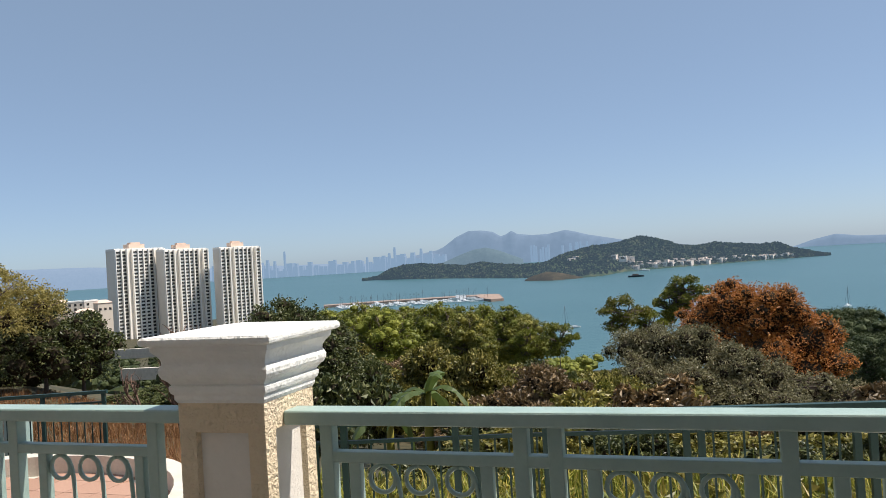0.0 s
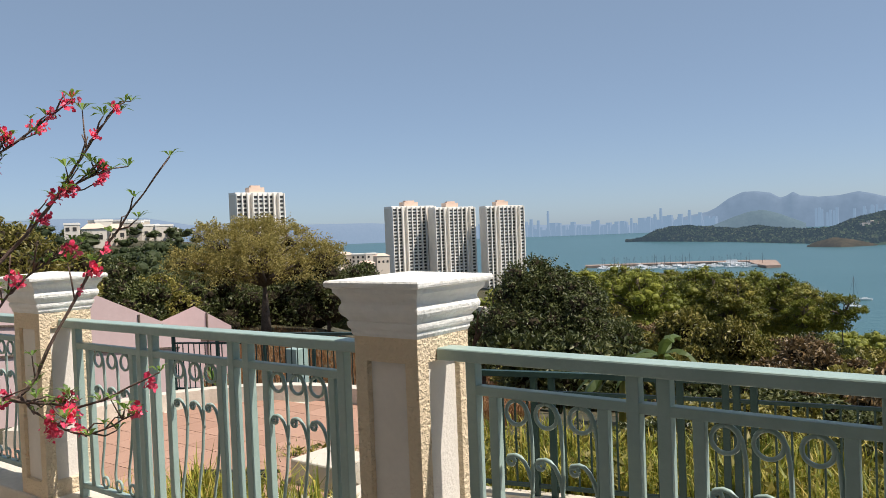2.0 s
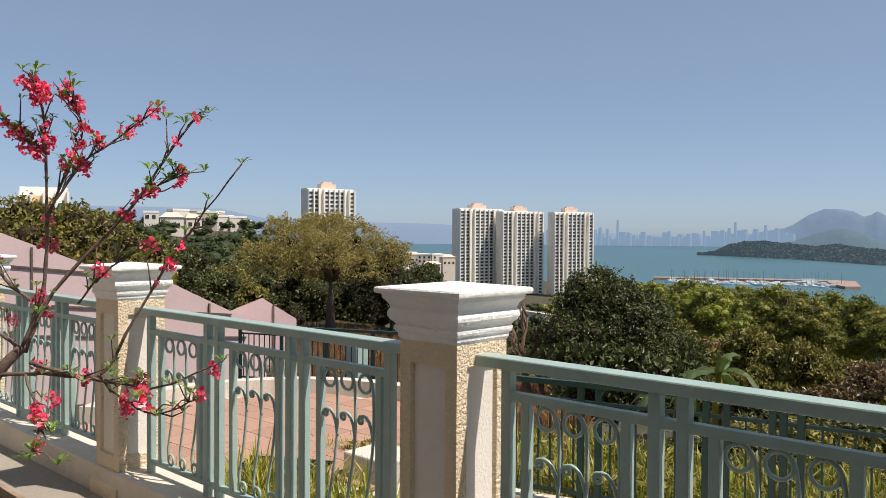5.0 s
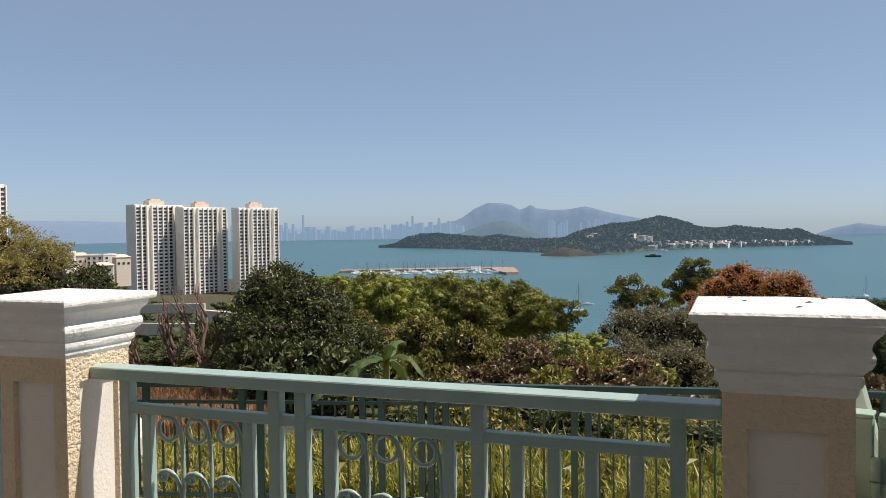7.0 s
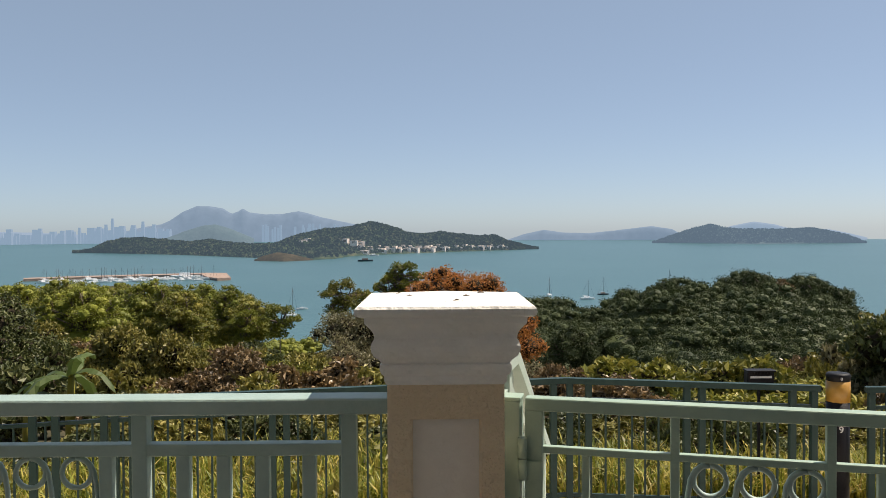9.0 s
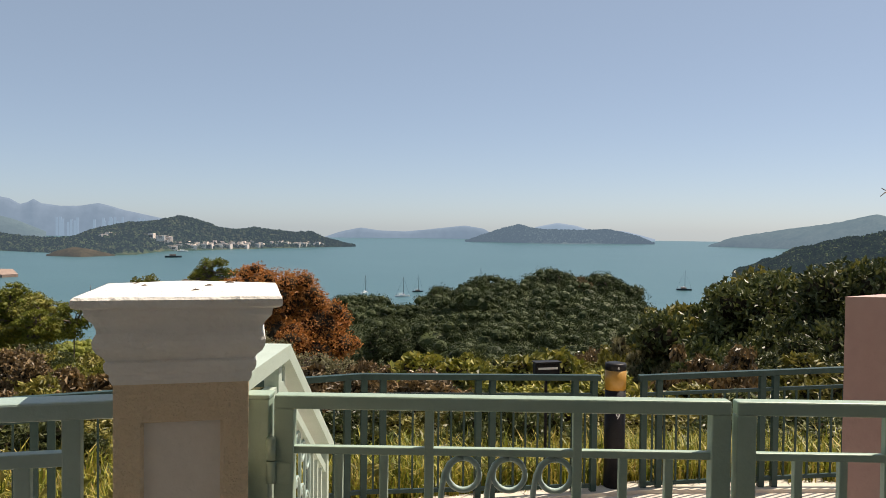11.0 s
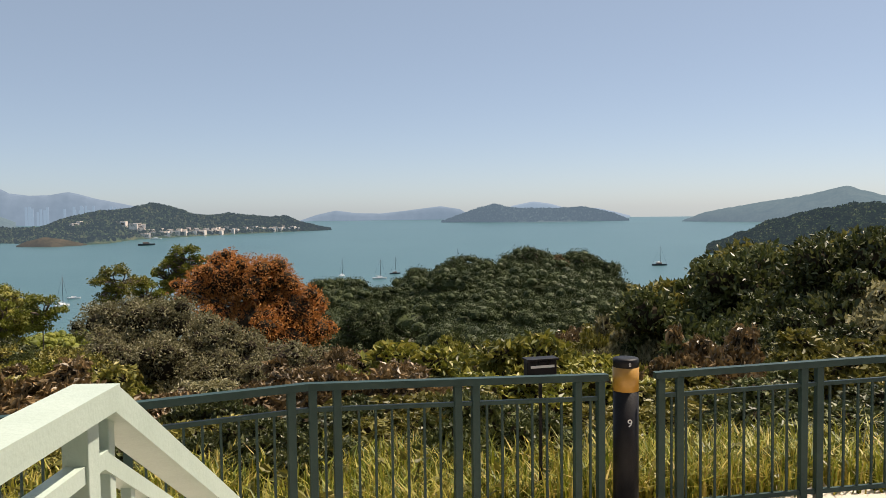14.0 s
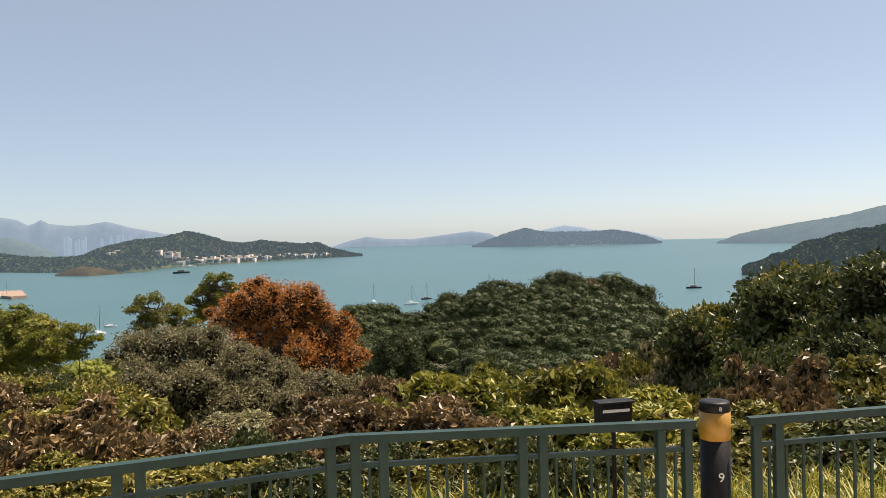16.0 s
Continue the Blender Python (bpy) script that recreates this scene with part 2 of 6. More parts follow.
def part(name, bm, mat, parent=None, label="", at=None):
    """One mesh object, under its thing when a parent is given."""
    ob = new(name, bm if isinstance(bm, bpy.types.Mesh) else mesh_of(name, bm, mat))
    if parent:
        ob.parent = parent
    if at is not None:
        ob.matrix_local = at
    if label:
        ob["label"] = label
    return ob


def thing(name, m, label, category, group="", kind=""):
    ob = new(name)
    ob.matrix_world = m
    return tagged(ob, label, category, group, kind)


def box(x0, x1, y0, y1, z0, z1, bevel=0.0, bm=None):
    bm = bm or bmesh.new()
    got = bmesh.ops.create_cube(bm, size=1, matrix=Matrix.Translation(((x0 + x1) / 2, (y0 + y1) / 2, (z0 + z1) / 2)) @ Matrix.Diagonal((x1 - x0, y1 - y0, z1 - z0, 1)))
    if bevel:
        edges = list({e for v in got["verts"] for e in v.link_edges})
        bmesh.ops.bevel(bm, geom=edges, offset=bevel, segments=2, affect="EDGES", profile=0.5)
    return bm


def lathe_square(profile):
    """A square-plan moulding from (half width, height) pairs, bottom to top."""
    bm = bmesh.new()
    rings = [[bm.verts.new((sx * h, sy * h, z)) for sx, sy in ((-1, -1), (1, -1), (1, 1), (-1, 1))] for h, z in profile]
    for a, b in zip(rings, rings[1:]):
        for i in range(4):
            bm.faces.new((a[i], a[(i + 1) % 4], b[(i + 1) % 4], b[i]))
    bm.faces.new(rings[0][::-1])
    bm.faces.new(rings[-1])
    return bm


def tube(points, radii, sides=7, bm=None, smooth=True):
    """A tapered tube along points."""
    bm = bm or bmesh.new()
    pts = [Vector(p) for p in points]
    if not isinstance(radii, (list, tuple)):
        radii = [radii] * len(pts)
    ref, rings = Vector((0.31, 0.17, 0.93)), []
    for i, p in enumerate(pts):
        d = (pts[min(i + 1, len(pts) - 1)] - pts[max(i - 1, 0)]).normalized()
        u = d.cross(ref)
        if u.length < 0.05:
            u = d.cross(Vector((1, 0, 0)))
        u.normalize()
        v = d.cross(u)
        rings.append([bm.verts.new(p + (u * math.cos(2 * math.pi * k / sides) + v * math.sin(2 * math.pi * k / sides)) * radii[i]) for k in range(sides)])
    for a, b in zip(rings, rings[1:]):
        for k in range(sides):
            bm.faces.new((a[k], a[(k + 1) % sides], b[(k + 1) % sides], b[k])).smooth = smooth
    bm.faces.new(rings[0][::-1])
    bm.faces.new(rings[-1])
    return bm


def bar(p, q, w, h, bm=None):
    """A rectangular bar from p to q, w wide across and h high."""
    bm = bm or bmesh.new()
    p, q = Vector(p), Vector(q)
    d = (q - p).normalized()
    side = d.cross(Vector((0, 0, 1)))
    side = side.normalized() if side.length > 0.01 else Vector((1, 0, 0))
    up = side.cross(d)
    vs = [[bm.verts.new(c + side * sx * w / 2 + up * sz * h / 2) for sx, sz in ((-1, -1), (1, -1), (1, 1), (-1, 1))] for c in (p, q)]
    for k in range(4):
        bm.faces.new((vs[0][k], vs[0][(k + 1) % 4], vs[1][(k + 1) % 4], vs[1][k]))
    bm.faces.new(vs[0][::-1])
    bm.faces.new(vs[1])
    bmesh.ops.recalc_face_normals(bm, faces=bm.faces)
    return bm


EYE = Vector((2.5, -2.4, 1.8))


def polar(az, d, z=0.0):
    """A place by azimuth from +y towards +x and distance from the terrace."""
    a = radians(az)
    return Vector((EYE.x + d * math.sin(a), EYE.y + d * math.cos(a), z))


def rise(d, el):
    return EYE.z + d * math.tan(radians(el))


SEA = -58.0
# ground heights by azimuth (rows) and distance (columns)
G_D = [0, 7, 9, 14, 25, 40, 60, 100, 160, 260, 420, 700, 1000, 1250]
G_A = [-95, -62, -54.5, -48, -32, -21, -14, 5, 30, 38, 60, 110]
G_Z = [
    [-0.7, -0.8, -0.9, -1.4, -3, -4.2, -5, -4, -4, 0, 8, 10, -20, -70],
    [-0.7, -0.8, -0.9, -1.6, -3, -4.2, -5, -5, -6, -3, 6, -8, -40, -70],
    [-0.7, -0.8, -0.9, -1.7, -3, -4.2, -5, -6, -8, -6, 2, -14, -45, -70],
    [-0.7, -0.8, -1.0, -1.8, -3.2, -4.4, -5.2, -10, -18, -28, -38, -46, -55, -70],
    [-0.7, -0.72, -0.8, -1.6, -3.8, -6.5, -10, -17, -25, -36, -47, -54, -57, -70],
    [-0.7, -0.72, -0.8, -1.7, -4.2, -7.3, -11, -18, -26, -37, -48, -55.5, -59, -70],
    [-0.7, -0.72, -0.8, -1.8, -4.5, -8, -12, -20, -30, -43, -60, -68, -70, -70],
    [-0.7, -0.72, -0.8, -2.0, -5, -9, -14, -23, -34, -48, -62, -68, -70, -70],
    [-0.7, -0.72, -0.8, -1.9, -5, -9, -14, -23, -30, -38, -52, -62, -68, -70],
    [-0.7, -0.72, -0.75, -1.5, -3.6, -6.5, -11, -20, -28, -38, -48, -56, -60, -70],
    [-0.7, -0.72, -0.75, -1.3, -3, -5, -8, -14, -20, -24, -24, -14, -10, -30],
    [-0.7, -0.72, -0.75, -1.3, -3, -5, -8, -14, -20, -24, -24, -14, -10, -30],
]
GZ = np.array(G_Z)


def ground_z(x, y):
    dx, dy = x - EYE.x, y - EYE.y
    d = math.hypot(dx, dy)
    az = math.degrees(math.atan2(dx, dy))
    az = min(max(az, G_A[0]), G_A[-1])
    col = [np.interp(d, G_D, row) for row in GZ]
    z = float(np.interp(az, G_A, col))
    if d > 12:
        z += min(1.0, (d - 12) / 40) * (noise.noise(Vector((x * 0.05, y * 0.05, 3))) * 1.4 + noise.noise(Vector((x * 0.011, y * 0.011, 7))) * min(3.5, d / 60))
    return z


# ---- the large structure ----
def build_ground():
    bm = bmesh.new()
    azs = [-180 + i * 2.5 for i in range(145)]
    ds = [0.6, 3.0, 6.7, 7.4, 8.2, 9, 10, 11.5, 13, 15, 18, 21, 25, 29, 34, 40, 47, 55, 65, 78, 92, 110, 130, 155, 185, 220, 260, 310, 370, 440, 530, 640, 760, 880, 1000, 1120, 1250, 1800, 4800]
    rows = []
    for d in ds:
        ring = []
        for az in azs[:-1]:
            p = polar(az, d)
            if d > 1250:
                z = -75
            else:
                z = ground_z(p.x, p.y)
            if p.y < 1.0 and d < 60:
                z = min(z, -0.72)
            ring.append(bm.verts.new((p.x, p.y, z)))
        rows.append(ring)
    n = len(azs) - 1
    for a, b in zip(rows, rows[1:]):
        for i in range(n):
            bm.faces.new((a[i], b[i], b[(i + 1) % n], a[(i + 1) % n])).smooth = True
    bm.faces.new(rows[0])
    bmesh.ops.recalc_face_normals(bm, faces=bm.faces)
    return tagged(part("ground", bm, M["ground"]), "scrubby hillside falling away towards the bay", "ground", kind="structure")


build_ground()
bm = bmesh.new()
n_ = 64
vs_ = [bm.verts.new((4890 * math.cos(2 * math.pi * k / n_), 4890 * math.sin(2 * math.pi * k / n_), SEA)) for k in range(n_)]
bm.faces.new(vs_)
tagged(part("water", bm, sea_mat), "calm teal sea of a wide bay", "sea", kind="structure")

# terrace floor and the outer path one flight lower
PX = {"far": -6.22, "left": -3.09, "mid": 0.0, "right": 2.734}
tagged(part("floor", box(-9, 6.2, -7, -0.19, -0.9, 0.0), M["paving"]), "grey paved terrace floor behind the balustrade", "floor", kind="structure")
tagged(part("wall_kerb", box(-9, 2.894, -0.19, 0.17, -0.9, 0.20, 0.012), M["concrete"]), "low cream kerb wall that carries the balustrade", "wall", kind="structure")
# unseen slab, added to darken pillar and gate faces on the terrace side
tagged(part("ceiling", box(1.3, 9.5, -3.4, 0.12, 5.0, 5.25, 0.02), M["concrete"]), "plain unseen slab added above the terrace to block sky light", "ceiling", kind="structure")
# unseen wall added at the back to cut sky fill on the balustrade
tagged(part("wall_house", box(-9, 9.5, -3.7, -3.4, -0.9, 7.5, 0.02), M["concrete"]), "plain cream wall, unseen, added behind the terrace to block sky light", "wall", kind="structure")
G0, GU, GN = Vector((2.969, -0.030, 0)), Vector((0.968, -0.25, 0)), Vector((0.25, 0.968, 0))


def gate_at(u, n, z=0.0):
    return G0 + GU * u + GN * n + Vector((0, 0, z))


def slab(corners, z0, z1):
    bm = bmesh.new()
    lo = [bm.verts.new((p[0], p[1], z0)) for p in corners]
    hi = [bm.verts.new((p[0], p[1], z1)) for p in corners]
    n = len(corners)
    for i in range(n):
        bm.faces.new((lo[i], lo[(i + 1) % n], hi[(i + 1) % n], hi[i]))
    bm.faces.new(lo[::-1])
    bm.faces.new(hi)
    bmesh.ops.recalc_face_normals(bm, faces=bm.faces)
    return bm


OUT = [(-2.666, 3.30), (0.034, 3.95), (3.834, 4.50), (6.054, 4.49)]
path_pts = [(-3.3, 0.17), (2.9, 0.17), (6.0, 1.3), (12, 1.3), (12, 4.9), (3.8, 4.72), (0.0, 4.15), (-3.3, 3.35)]
tagged(part("pavement", slab(path_pts, -0.9, -0.66), M["concrete"]), "pale concrete path below the balustrade", "path", kind="structure")
tagged(part("landing", slab([gate_at(u, n)[:2] for u, n in ((-0.05, -0.1), (2.9, -0.1), (2.9, 1.1), (-0.05, 1.1))], -0.9, 0.004), M["paving"]), "grey landing at the gate", "landing", kind="structure")
for k in range(3):
    a, b = 1.1 + 0.27 * k, 1.37 + 0.27 * k
    tagged(part("step", slab([gate_at(u, n)[:2] for u, n in ((-0.02, a), (2.9, a), (2.9, b), (-0.02, b))], -0.9, -0.17 * (k + 1)), M["concrete"]), "concrete step going down from the gate", "step", "steps below the gate", "structure")
tagged(part("wall_pink", slab([(6.024, 1.3), (9.534, 0.4), (9.584, 0.62), (6.394, 1.44)], -0.9, 1.47), M["pink"]), "plain pink rendered boundary wall beside the path", "wall", kind="structure")

# ---- pillars ----
CAP = [(0.171, 1.385), (0.178, 1.398), (0.178, 1.412), (0.186, 1.420), (0.190, 1.431), (0.190, 1.444), (0.184, 1.449), (0.192, 1.461), (0.205, 1.473), (0.212, 1.487), (0.2135, 1.502), (0.209, 1.515),
       (0.204, 1.523), (0.205, 1.535), (0.211, 1.548), (0.221, 1.560), (0.229, 1.569), (0.231, 1.586), (0.246, 1.590), (0.254, 1.594), (0.256, 1.602), (0.255, 1.612), (0.249, 1.619), (0.10, 1.634), (0.02, 1.642)]



def build_pillar():
    root = thing("pillar", pose(0, 0, 0), "cream rendered pillar with a white moulded cap on the kerb wall", "pillar", "balustrade pillars")
    h, f = 0.17, 0.104
    bm = bmesh.new()
    # body with a sunk panel in each face
    for k in range(4):
        r = Matrix.Rotation(k * math.pi / 2, 4, "Z")
        o = [(-h, 0.10), (h, 0.10), (h, 1.386), (-h, 1.386)]
        i = [(-f, 0.30), (f, 0.30), (f, 1.285), (-f, 1.285)]
        vo = [bm.verts.new(r @ Vector((x, -h, z))) for x, z in o]
        vi = [bm.verts.new(r @ Vector((x, -h, z))) for x, z in i]
        vd = [bm.verts.new(r @ Vector((x * 0.93, -h + 0.020, z + (0.006 if z < 1 else -0.006)))) for x, z in i]
        for j in range(4):
            bm.faces.new((vo[j], vo[(j + 1) % 4], vi[(j + 1) % 4], vi[j]))
            bm.faces.new((vi[j], vi[(j + 1) % 4], vd[(j + 1) % 4], vd[j]))
        face = bm.faces.new(vd)
        face.material_index = 1
    bmesh.ops.remove_doubles(bm, verts=bm.verts, dist=0.0005)
    part("shaft", bm, [M["render_body"], M["render_panel"]], root)
    part("cap", lathe_square(CAP), M["white_cap"], root, "white painted moulded cap")
    part("plinth", lathe_square([(0.205, -0.05), (0.205, 0.085), (0.195, 0.10), (0.17, 0.115)]), M["render_body"], root)
    return root


pillar = build_pillar()
for key in ("far", "left", "right"):
    copy_thing(pillar, pose(PX[key], 0, 0.015 if key == "right" else 0))

# ---- balustrade ----
ROD = 0.0085


def scroll_curve():
    """One wrought scroll: a ring at the top with a tail, and a hooked stem that ends in a ring below; x across, z up."""
    bm = bmesh.new()
    r = 0.046
    ring = [(r * math.cos(a), 0, r * math.sin(a)) for a in [radians(90 + 15 * k) for k in range(25)]]
    tail = [(0.022, 0, 0.043), (0.041, 0, 0.028), (0.054, 0, 0.0), (0.062, 0, -0.05), (0.066, 0, -0.13), (0.065, 0, -0.22), (0.060, 0, -0.30), (0.044, 0, -0.42), (0.020, 0, -0.54), (-0.006, 0, -0.64), (-0.016, 0, -0.70), (-0.011, 0, -0.755)]
    low = [Vector((0.020, 0, -0.765)) + Vector((0.032 * math.cos(radians(195 + 20 * k)), 0, 0.032 * math.sin(radians(195 + 20 * k)))) for k in range(17)]
    tube(ring + tail + [tuple(v) for v in low], ROD, 6, bm)
    c = Vector((-0.030, 0, -0.190))
    hook = [c + Vector((0.021 * (1 - 0.03 * k) * math.cos(radians(85 + 24 * k)), 0, 0.021 * (1 - 0.03 * k) * math.sin(radians(85 + 24 * k)))) for k in range(19)][::-1]
    arch = [(-0.012, 0, -0.165), (0.010, 0, -0.171), (0.030, 0, -0.190), (0.046, 0, -0.220), (0.057, 0, -0.260), (0.062, 0, -0.30)]
    tube([tuple(v) for v in hook] + arch, ROD, 6, bm)
    return mesh_of("scroll", bm, M["fence_green"])


SCROLL = scroll_curve()


def balustrade(x0, x1, posts, balusters, rings, label):
    """A panel between pillar faces x0 and x1: handrail, middle and bottom rails, posts, balusters and scrolls."""
    g = M["fence_green"]
    root = thing("balustrade_panel", pose(0, 0, 0.2), label, "railing", "balustrade panels")
    dz = -0.2
    part("handrail", box(x0, x1, -0.052, 0.048, 1.286 + dz, 1.336 + dz, 0.007), g, root)
    part("middle_rail", box(posts[0], posts[-1], -0.022, 0.022, 1.153 + dz, 1.191 + dz, 0.004), g, root)
    part("bottom_rail", box(posts[0], posts[-1], -0.020, 0.020, 0.262 + dz, 0.295 + dz, 0.004), g, root)
    pm = mesh_of("post", box(-0.024, 0.024, -0.024, 0.024, 0.0, 1.288 + dz, 0.004), g)
    for x in posts:
        part("post", pm, None, root, at=pose(x, 0, 0))
    bmh = mesh_of("baluster", box(-0.021, 0.021, -0.018, 0.018, 0.29 + dz, 1.155 + dz, 0.004), g)
    for x in balusters:
        part("baluster", bmh, None, root, at=pose(x, 0, 0))
    for x in rings:
        part("scroll", SCROLL, None, root, at=pose(x, 0, 1.098 + dz))
    return root


balustrade(0.17, 2.564, [0.316, 1.0, 1.112, 1.788, 2.434], [0.415, 0.882, 1.227, 1.681, 1.920, 2.045, 2.166, 2.310], [0.511, 0.642, 0.786, 1.308, 1.443, 1.586],
           "pale green metal balustrade panel with scrolls and plain balusters")
LEFT = ([-2.785, -2.055, -1.930, -1.205, -1.085, -0.410], [-2.640, -2.150, -1.780, -1.310, -0.945, -0.480], [-2.540, -2.388, -2.240, -1.695, -1.549, -1.409, -0.870, -0.730, -0.593])
balustrade(-2.92, -0.17, *LEFT, "pale green metal balustrade panel with three scroll bays")
far = balustrade(-6.05, -3.26, *[[x - 3.13 for x in row] for row in LEFT], "pale green metal balustrade panel near the blossom tree")
far2 = balustrade(-9.0, -6.39, *[[x - 6.26 for x in row] for row in LEFT], "pale green metal balustrade panel beyond the blossom tree")

# ---- gate, its post, fixed leaf ----


def gate_leaf(name, label, start, length):
    g = M["gate_green"]
    ang = math.atan2(GU.y, GU.x)
    root = thing(name, Matrix.Translation(gate_at(start, 0)) @ Matrix.Rotation(ang, 4, "Z"), label, "gate")
    L = length
    part("top_rail", box(0.0, L, -0.024, 0.024, 1.296, 1.336, 0.005), g, root)
    part("middle_rail", box(0.05, L - 0.05, -0.012, 0.012, 1.166, 1.188, 0.003), g, root)
    part("bottom_rail", box(0.05, L - 0.05, -0.02, 0.02, 0.06, 0.10, 0.004), g, root)
    for x in (0.0, L - 0.055):
        part("stile", box(x, x + 0.055, -0.0235, 0.0235, 0.04, 1.297, 0.004), g, root)
    for f in (0.341, 0.667):
        part("upright", box(L * f - 0.013, L * f + 0.013, -0.0128, 0.0128, 0.10, 1.297, 0.003), g, root)
    for f in (0.141, 0.241, 0.768, 0.868):
        part("bar", box(L * f - 0.012, L * f + 0.012, -0.0118, 0.0118, 0.10, 1.167, 0.003), g, root)
    for f in (0.417, 0.518, 0.620):
        part("scroll", SCROLL, None, root, at=pose(L * f, 0, 1.112, 0, 0, 180))
    return root


leaf = gate_leaf("garden_gate", "closed mint green metal gate with scrolls, hung on the pillar", 0.012, 1.293)
fixed = gate_leaf("gate_leaf", "second mint green gate leaf beside the closed gate", 1.321, 1.268)
ang_ = math.atan2(GU.y, GU.x)
gp = thing("gate_post", Matrix.Translation(gate_at(-0.035, 0)) @ Matrix.Rotation(ang_, 4, "Z"), "mint green square gate post fixed to the pillar", "post")
part("shaft", box(-0.034, 0.034, -0.034, 0.034, 0.0, 1.326, 0.004), M["gate_green"], gp)
part("post_cap", box(-0.037, 0.037, -0.037, 0.037, 1.326, 1.338, 0.003), M["gate_green"], gp)
for z in (1.09, 0.35):
    hg = part("hinge", tube([(0.042, -0.04, z), (0.042, -0.04, z + 0.062)], 0.014, 10), M["gate_green"], gp)
    part("hinge", tube([(0.042, -0.04, z + 0.066), (0.042, -0.04, z + 0.128)], 0.014, 10), M["gate_green"], gp)
    part("hinge_plate", box(0.042, 0.098, -0.034, -0.026, z - 0.005, z + 0.055, 0.002), M["gate_green"], hg)

# ---- stair handrail ----


def stair_rail():
    g = M["stair_green"]
    ang = math.atan2(GN.x, GN.y)
    root = thing("stair_handrail", Matrix.Translation(gate_at(-0.225, 0.19)) @ Matrix.Rotation(-ang, 4, "Z"), "mint green metal handrail descending with the steps", "handrail")
    w, h = 0.11, 0.06
    top = lambda n: 1.288 if n < 0.88 else 1.288 - (n - 0.88) * 0.61
    part("level_rail", bar((0, 0.04, 1.288), (0, 0.895, 1.288), w, h), g, root)
    part("sloping_rail", bar((0, 0.87, 1.291), (0, 2.10, 1.291 - 1.23 * 0.61), w - 0.002, h), g, root)
    part("level_lower_rail", bar((0, 0.06, 1.14), (0, 0.895, 1.14), 0.045, 0.04), g, root)
    part("sloping_lower_rail", bar((0, 0.875, 1.142), (0, 2.08, 1.142 - 1.205 * 0.61), 0.044, 0.04), g, root)
    for n, wd in ((0.07, 0.05), (0.80, 0.06), (0.93, 0.035), (2.05, 0.06)):
        base = 0.0 if n < 0.91 else -0.17 if n < 1.5 else -0.66
        part("post", box(-wd / 2, wd / 2, n - wd / 2, n + wd / 2, base, top(n) - 0.02, 0.003), g, root)
    for k in range(6):
        n = 0.14 + 0.10 * k
        part("baluster", box(-0.014, 0.014, n - 0.014, n + 0.014, 0.12, 1.13, 0.003), g, root)
    for k in range(8):
        n = 1.06 + 0.125 * k
        if k in (2, 3, 4):
            part("scroll", SCROLL, None, root, at=Matrix.Translation((0, n, top(n) - 0.24)) @ Matrix.Rotation(math.pi / 2, 4, "Z"))
        else:
            part("baluster", box(-0.014, 0.014, n - 0.014, n + 0.014, top(n) - 1.15, top(n) - 0.16, 0.003), g, root)
    part("level_foot_rail", bar((0, 0.06, 0.12), (0, 0.8, 0.12), 0.03, 0.03), g, root)
    part("sloping_foot_rail", bar((0, 0.8, 0.12), (0, 2.02, 0.12 - 1.22 * 0.62), 0.03, 0.03), g, root)
    return root


stair_rail()

# ---- outer fence ----


def picket_fence(label, p, q, z0, z1, h, posts):
    """A run of dark fence from p to q (plan), rail tops z0 to z1, with posts at fractions and thin pickets."""
    g = M["dark_green"]
    p, q = Vector((*p, 0)), Vector((*q, 0))
    L = (q - p).length
    root = thing("picket_fence", Matrix.Translation(p + Vector((0, 0, z0 - h))) @ Matrix.Rotation(math.atan2(q.y - p.y, q.x - p.x), 4, "Z"), label, "fence", "dark green fence runs")
    sl = (z1 - z0) / L
    part("top_rail", bar((-0.02, 0, h - 0.025), (L + 0.02, 0, h - 0.025 + sl * L), 0.065, 0.05), g, root)
    part("second_rail", bar((0, 0, h - 0.185), (L, 0, h - 0.185 + sl * L), 0.03, 0.03), g, root)
    part("bottom_rail", bar((0, 0, 0.10), (L, 0, 0.10 + sl * L), 0.03, 0.035), g, root)
    pm = mesh_of("post", box(-0.028, 0.028, -0.028, 0.028, 0, h - 0.05, 0.003), g)
    pk = mesh_of("picket", box(-0.008, 0.008, -0.008, 0.008, 0.11, h - 0.19), g)
    for x in posts:
        part("post", pm, None, root, at=pose(x * L, 0, sl * L * x))
    n = max(2, int(L / 0.115))
    for k in range(1, n):
        x = L * k / n
        if min(abs(x - f * L) for f in posts) > 0.05:
            part("picket", pk, None, root, at=pose(x, 0, sl * x))
    return root


H_F = 1.14
picket_fence("dark green metal picket fence along the path", OUT[0], OUT[1], 0.50, 0.51, H_F, [0.01, 0.07, 0.40, 0.46, 0.80, 0.86, 0.99])
picket_fence("dark green metal picket fence along the path", OUT[1], OUT[2], 0.51, 0.545, H_F, [0.015, 0.05, 0.34, 0.37, 0.67, 0.70, 0.97])
picket_fence("dark green metal picket fence ending beside the bollard", OUT[2], OUT[3], 0.545, 0.462, H_F, [0.015, 0.09, 0.48, 0.54, 0.90, 0.985])
picket_fence("dark green metal picket fence rising along the slope", (6.504, 4.50), (11.534, 3.55), 0.445, 0.66, H_F, [0.006, 0.035, 0.23, 0.255, 0.47, 0.49, 0.72, 0.74, 0.99])
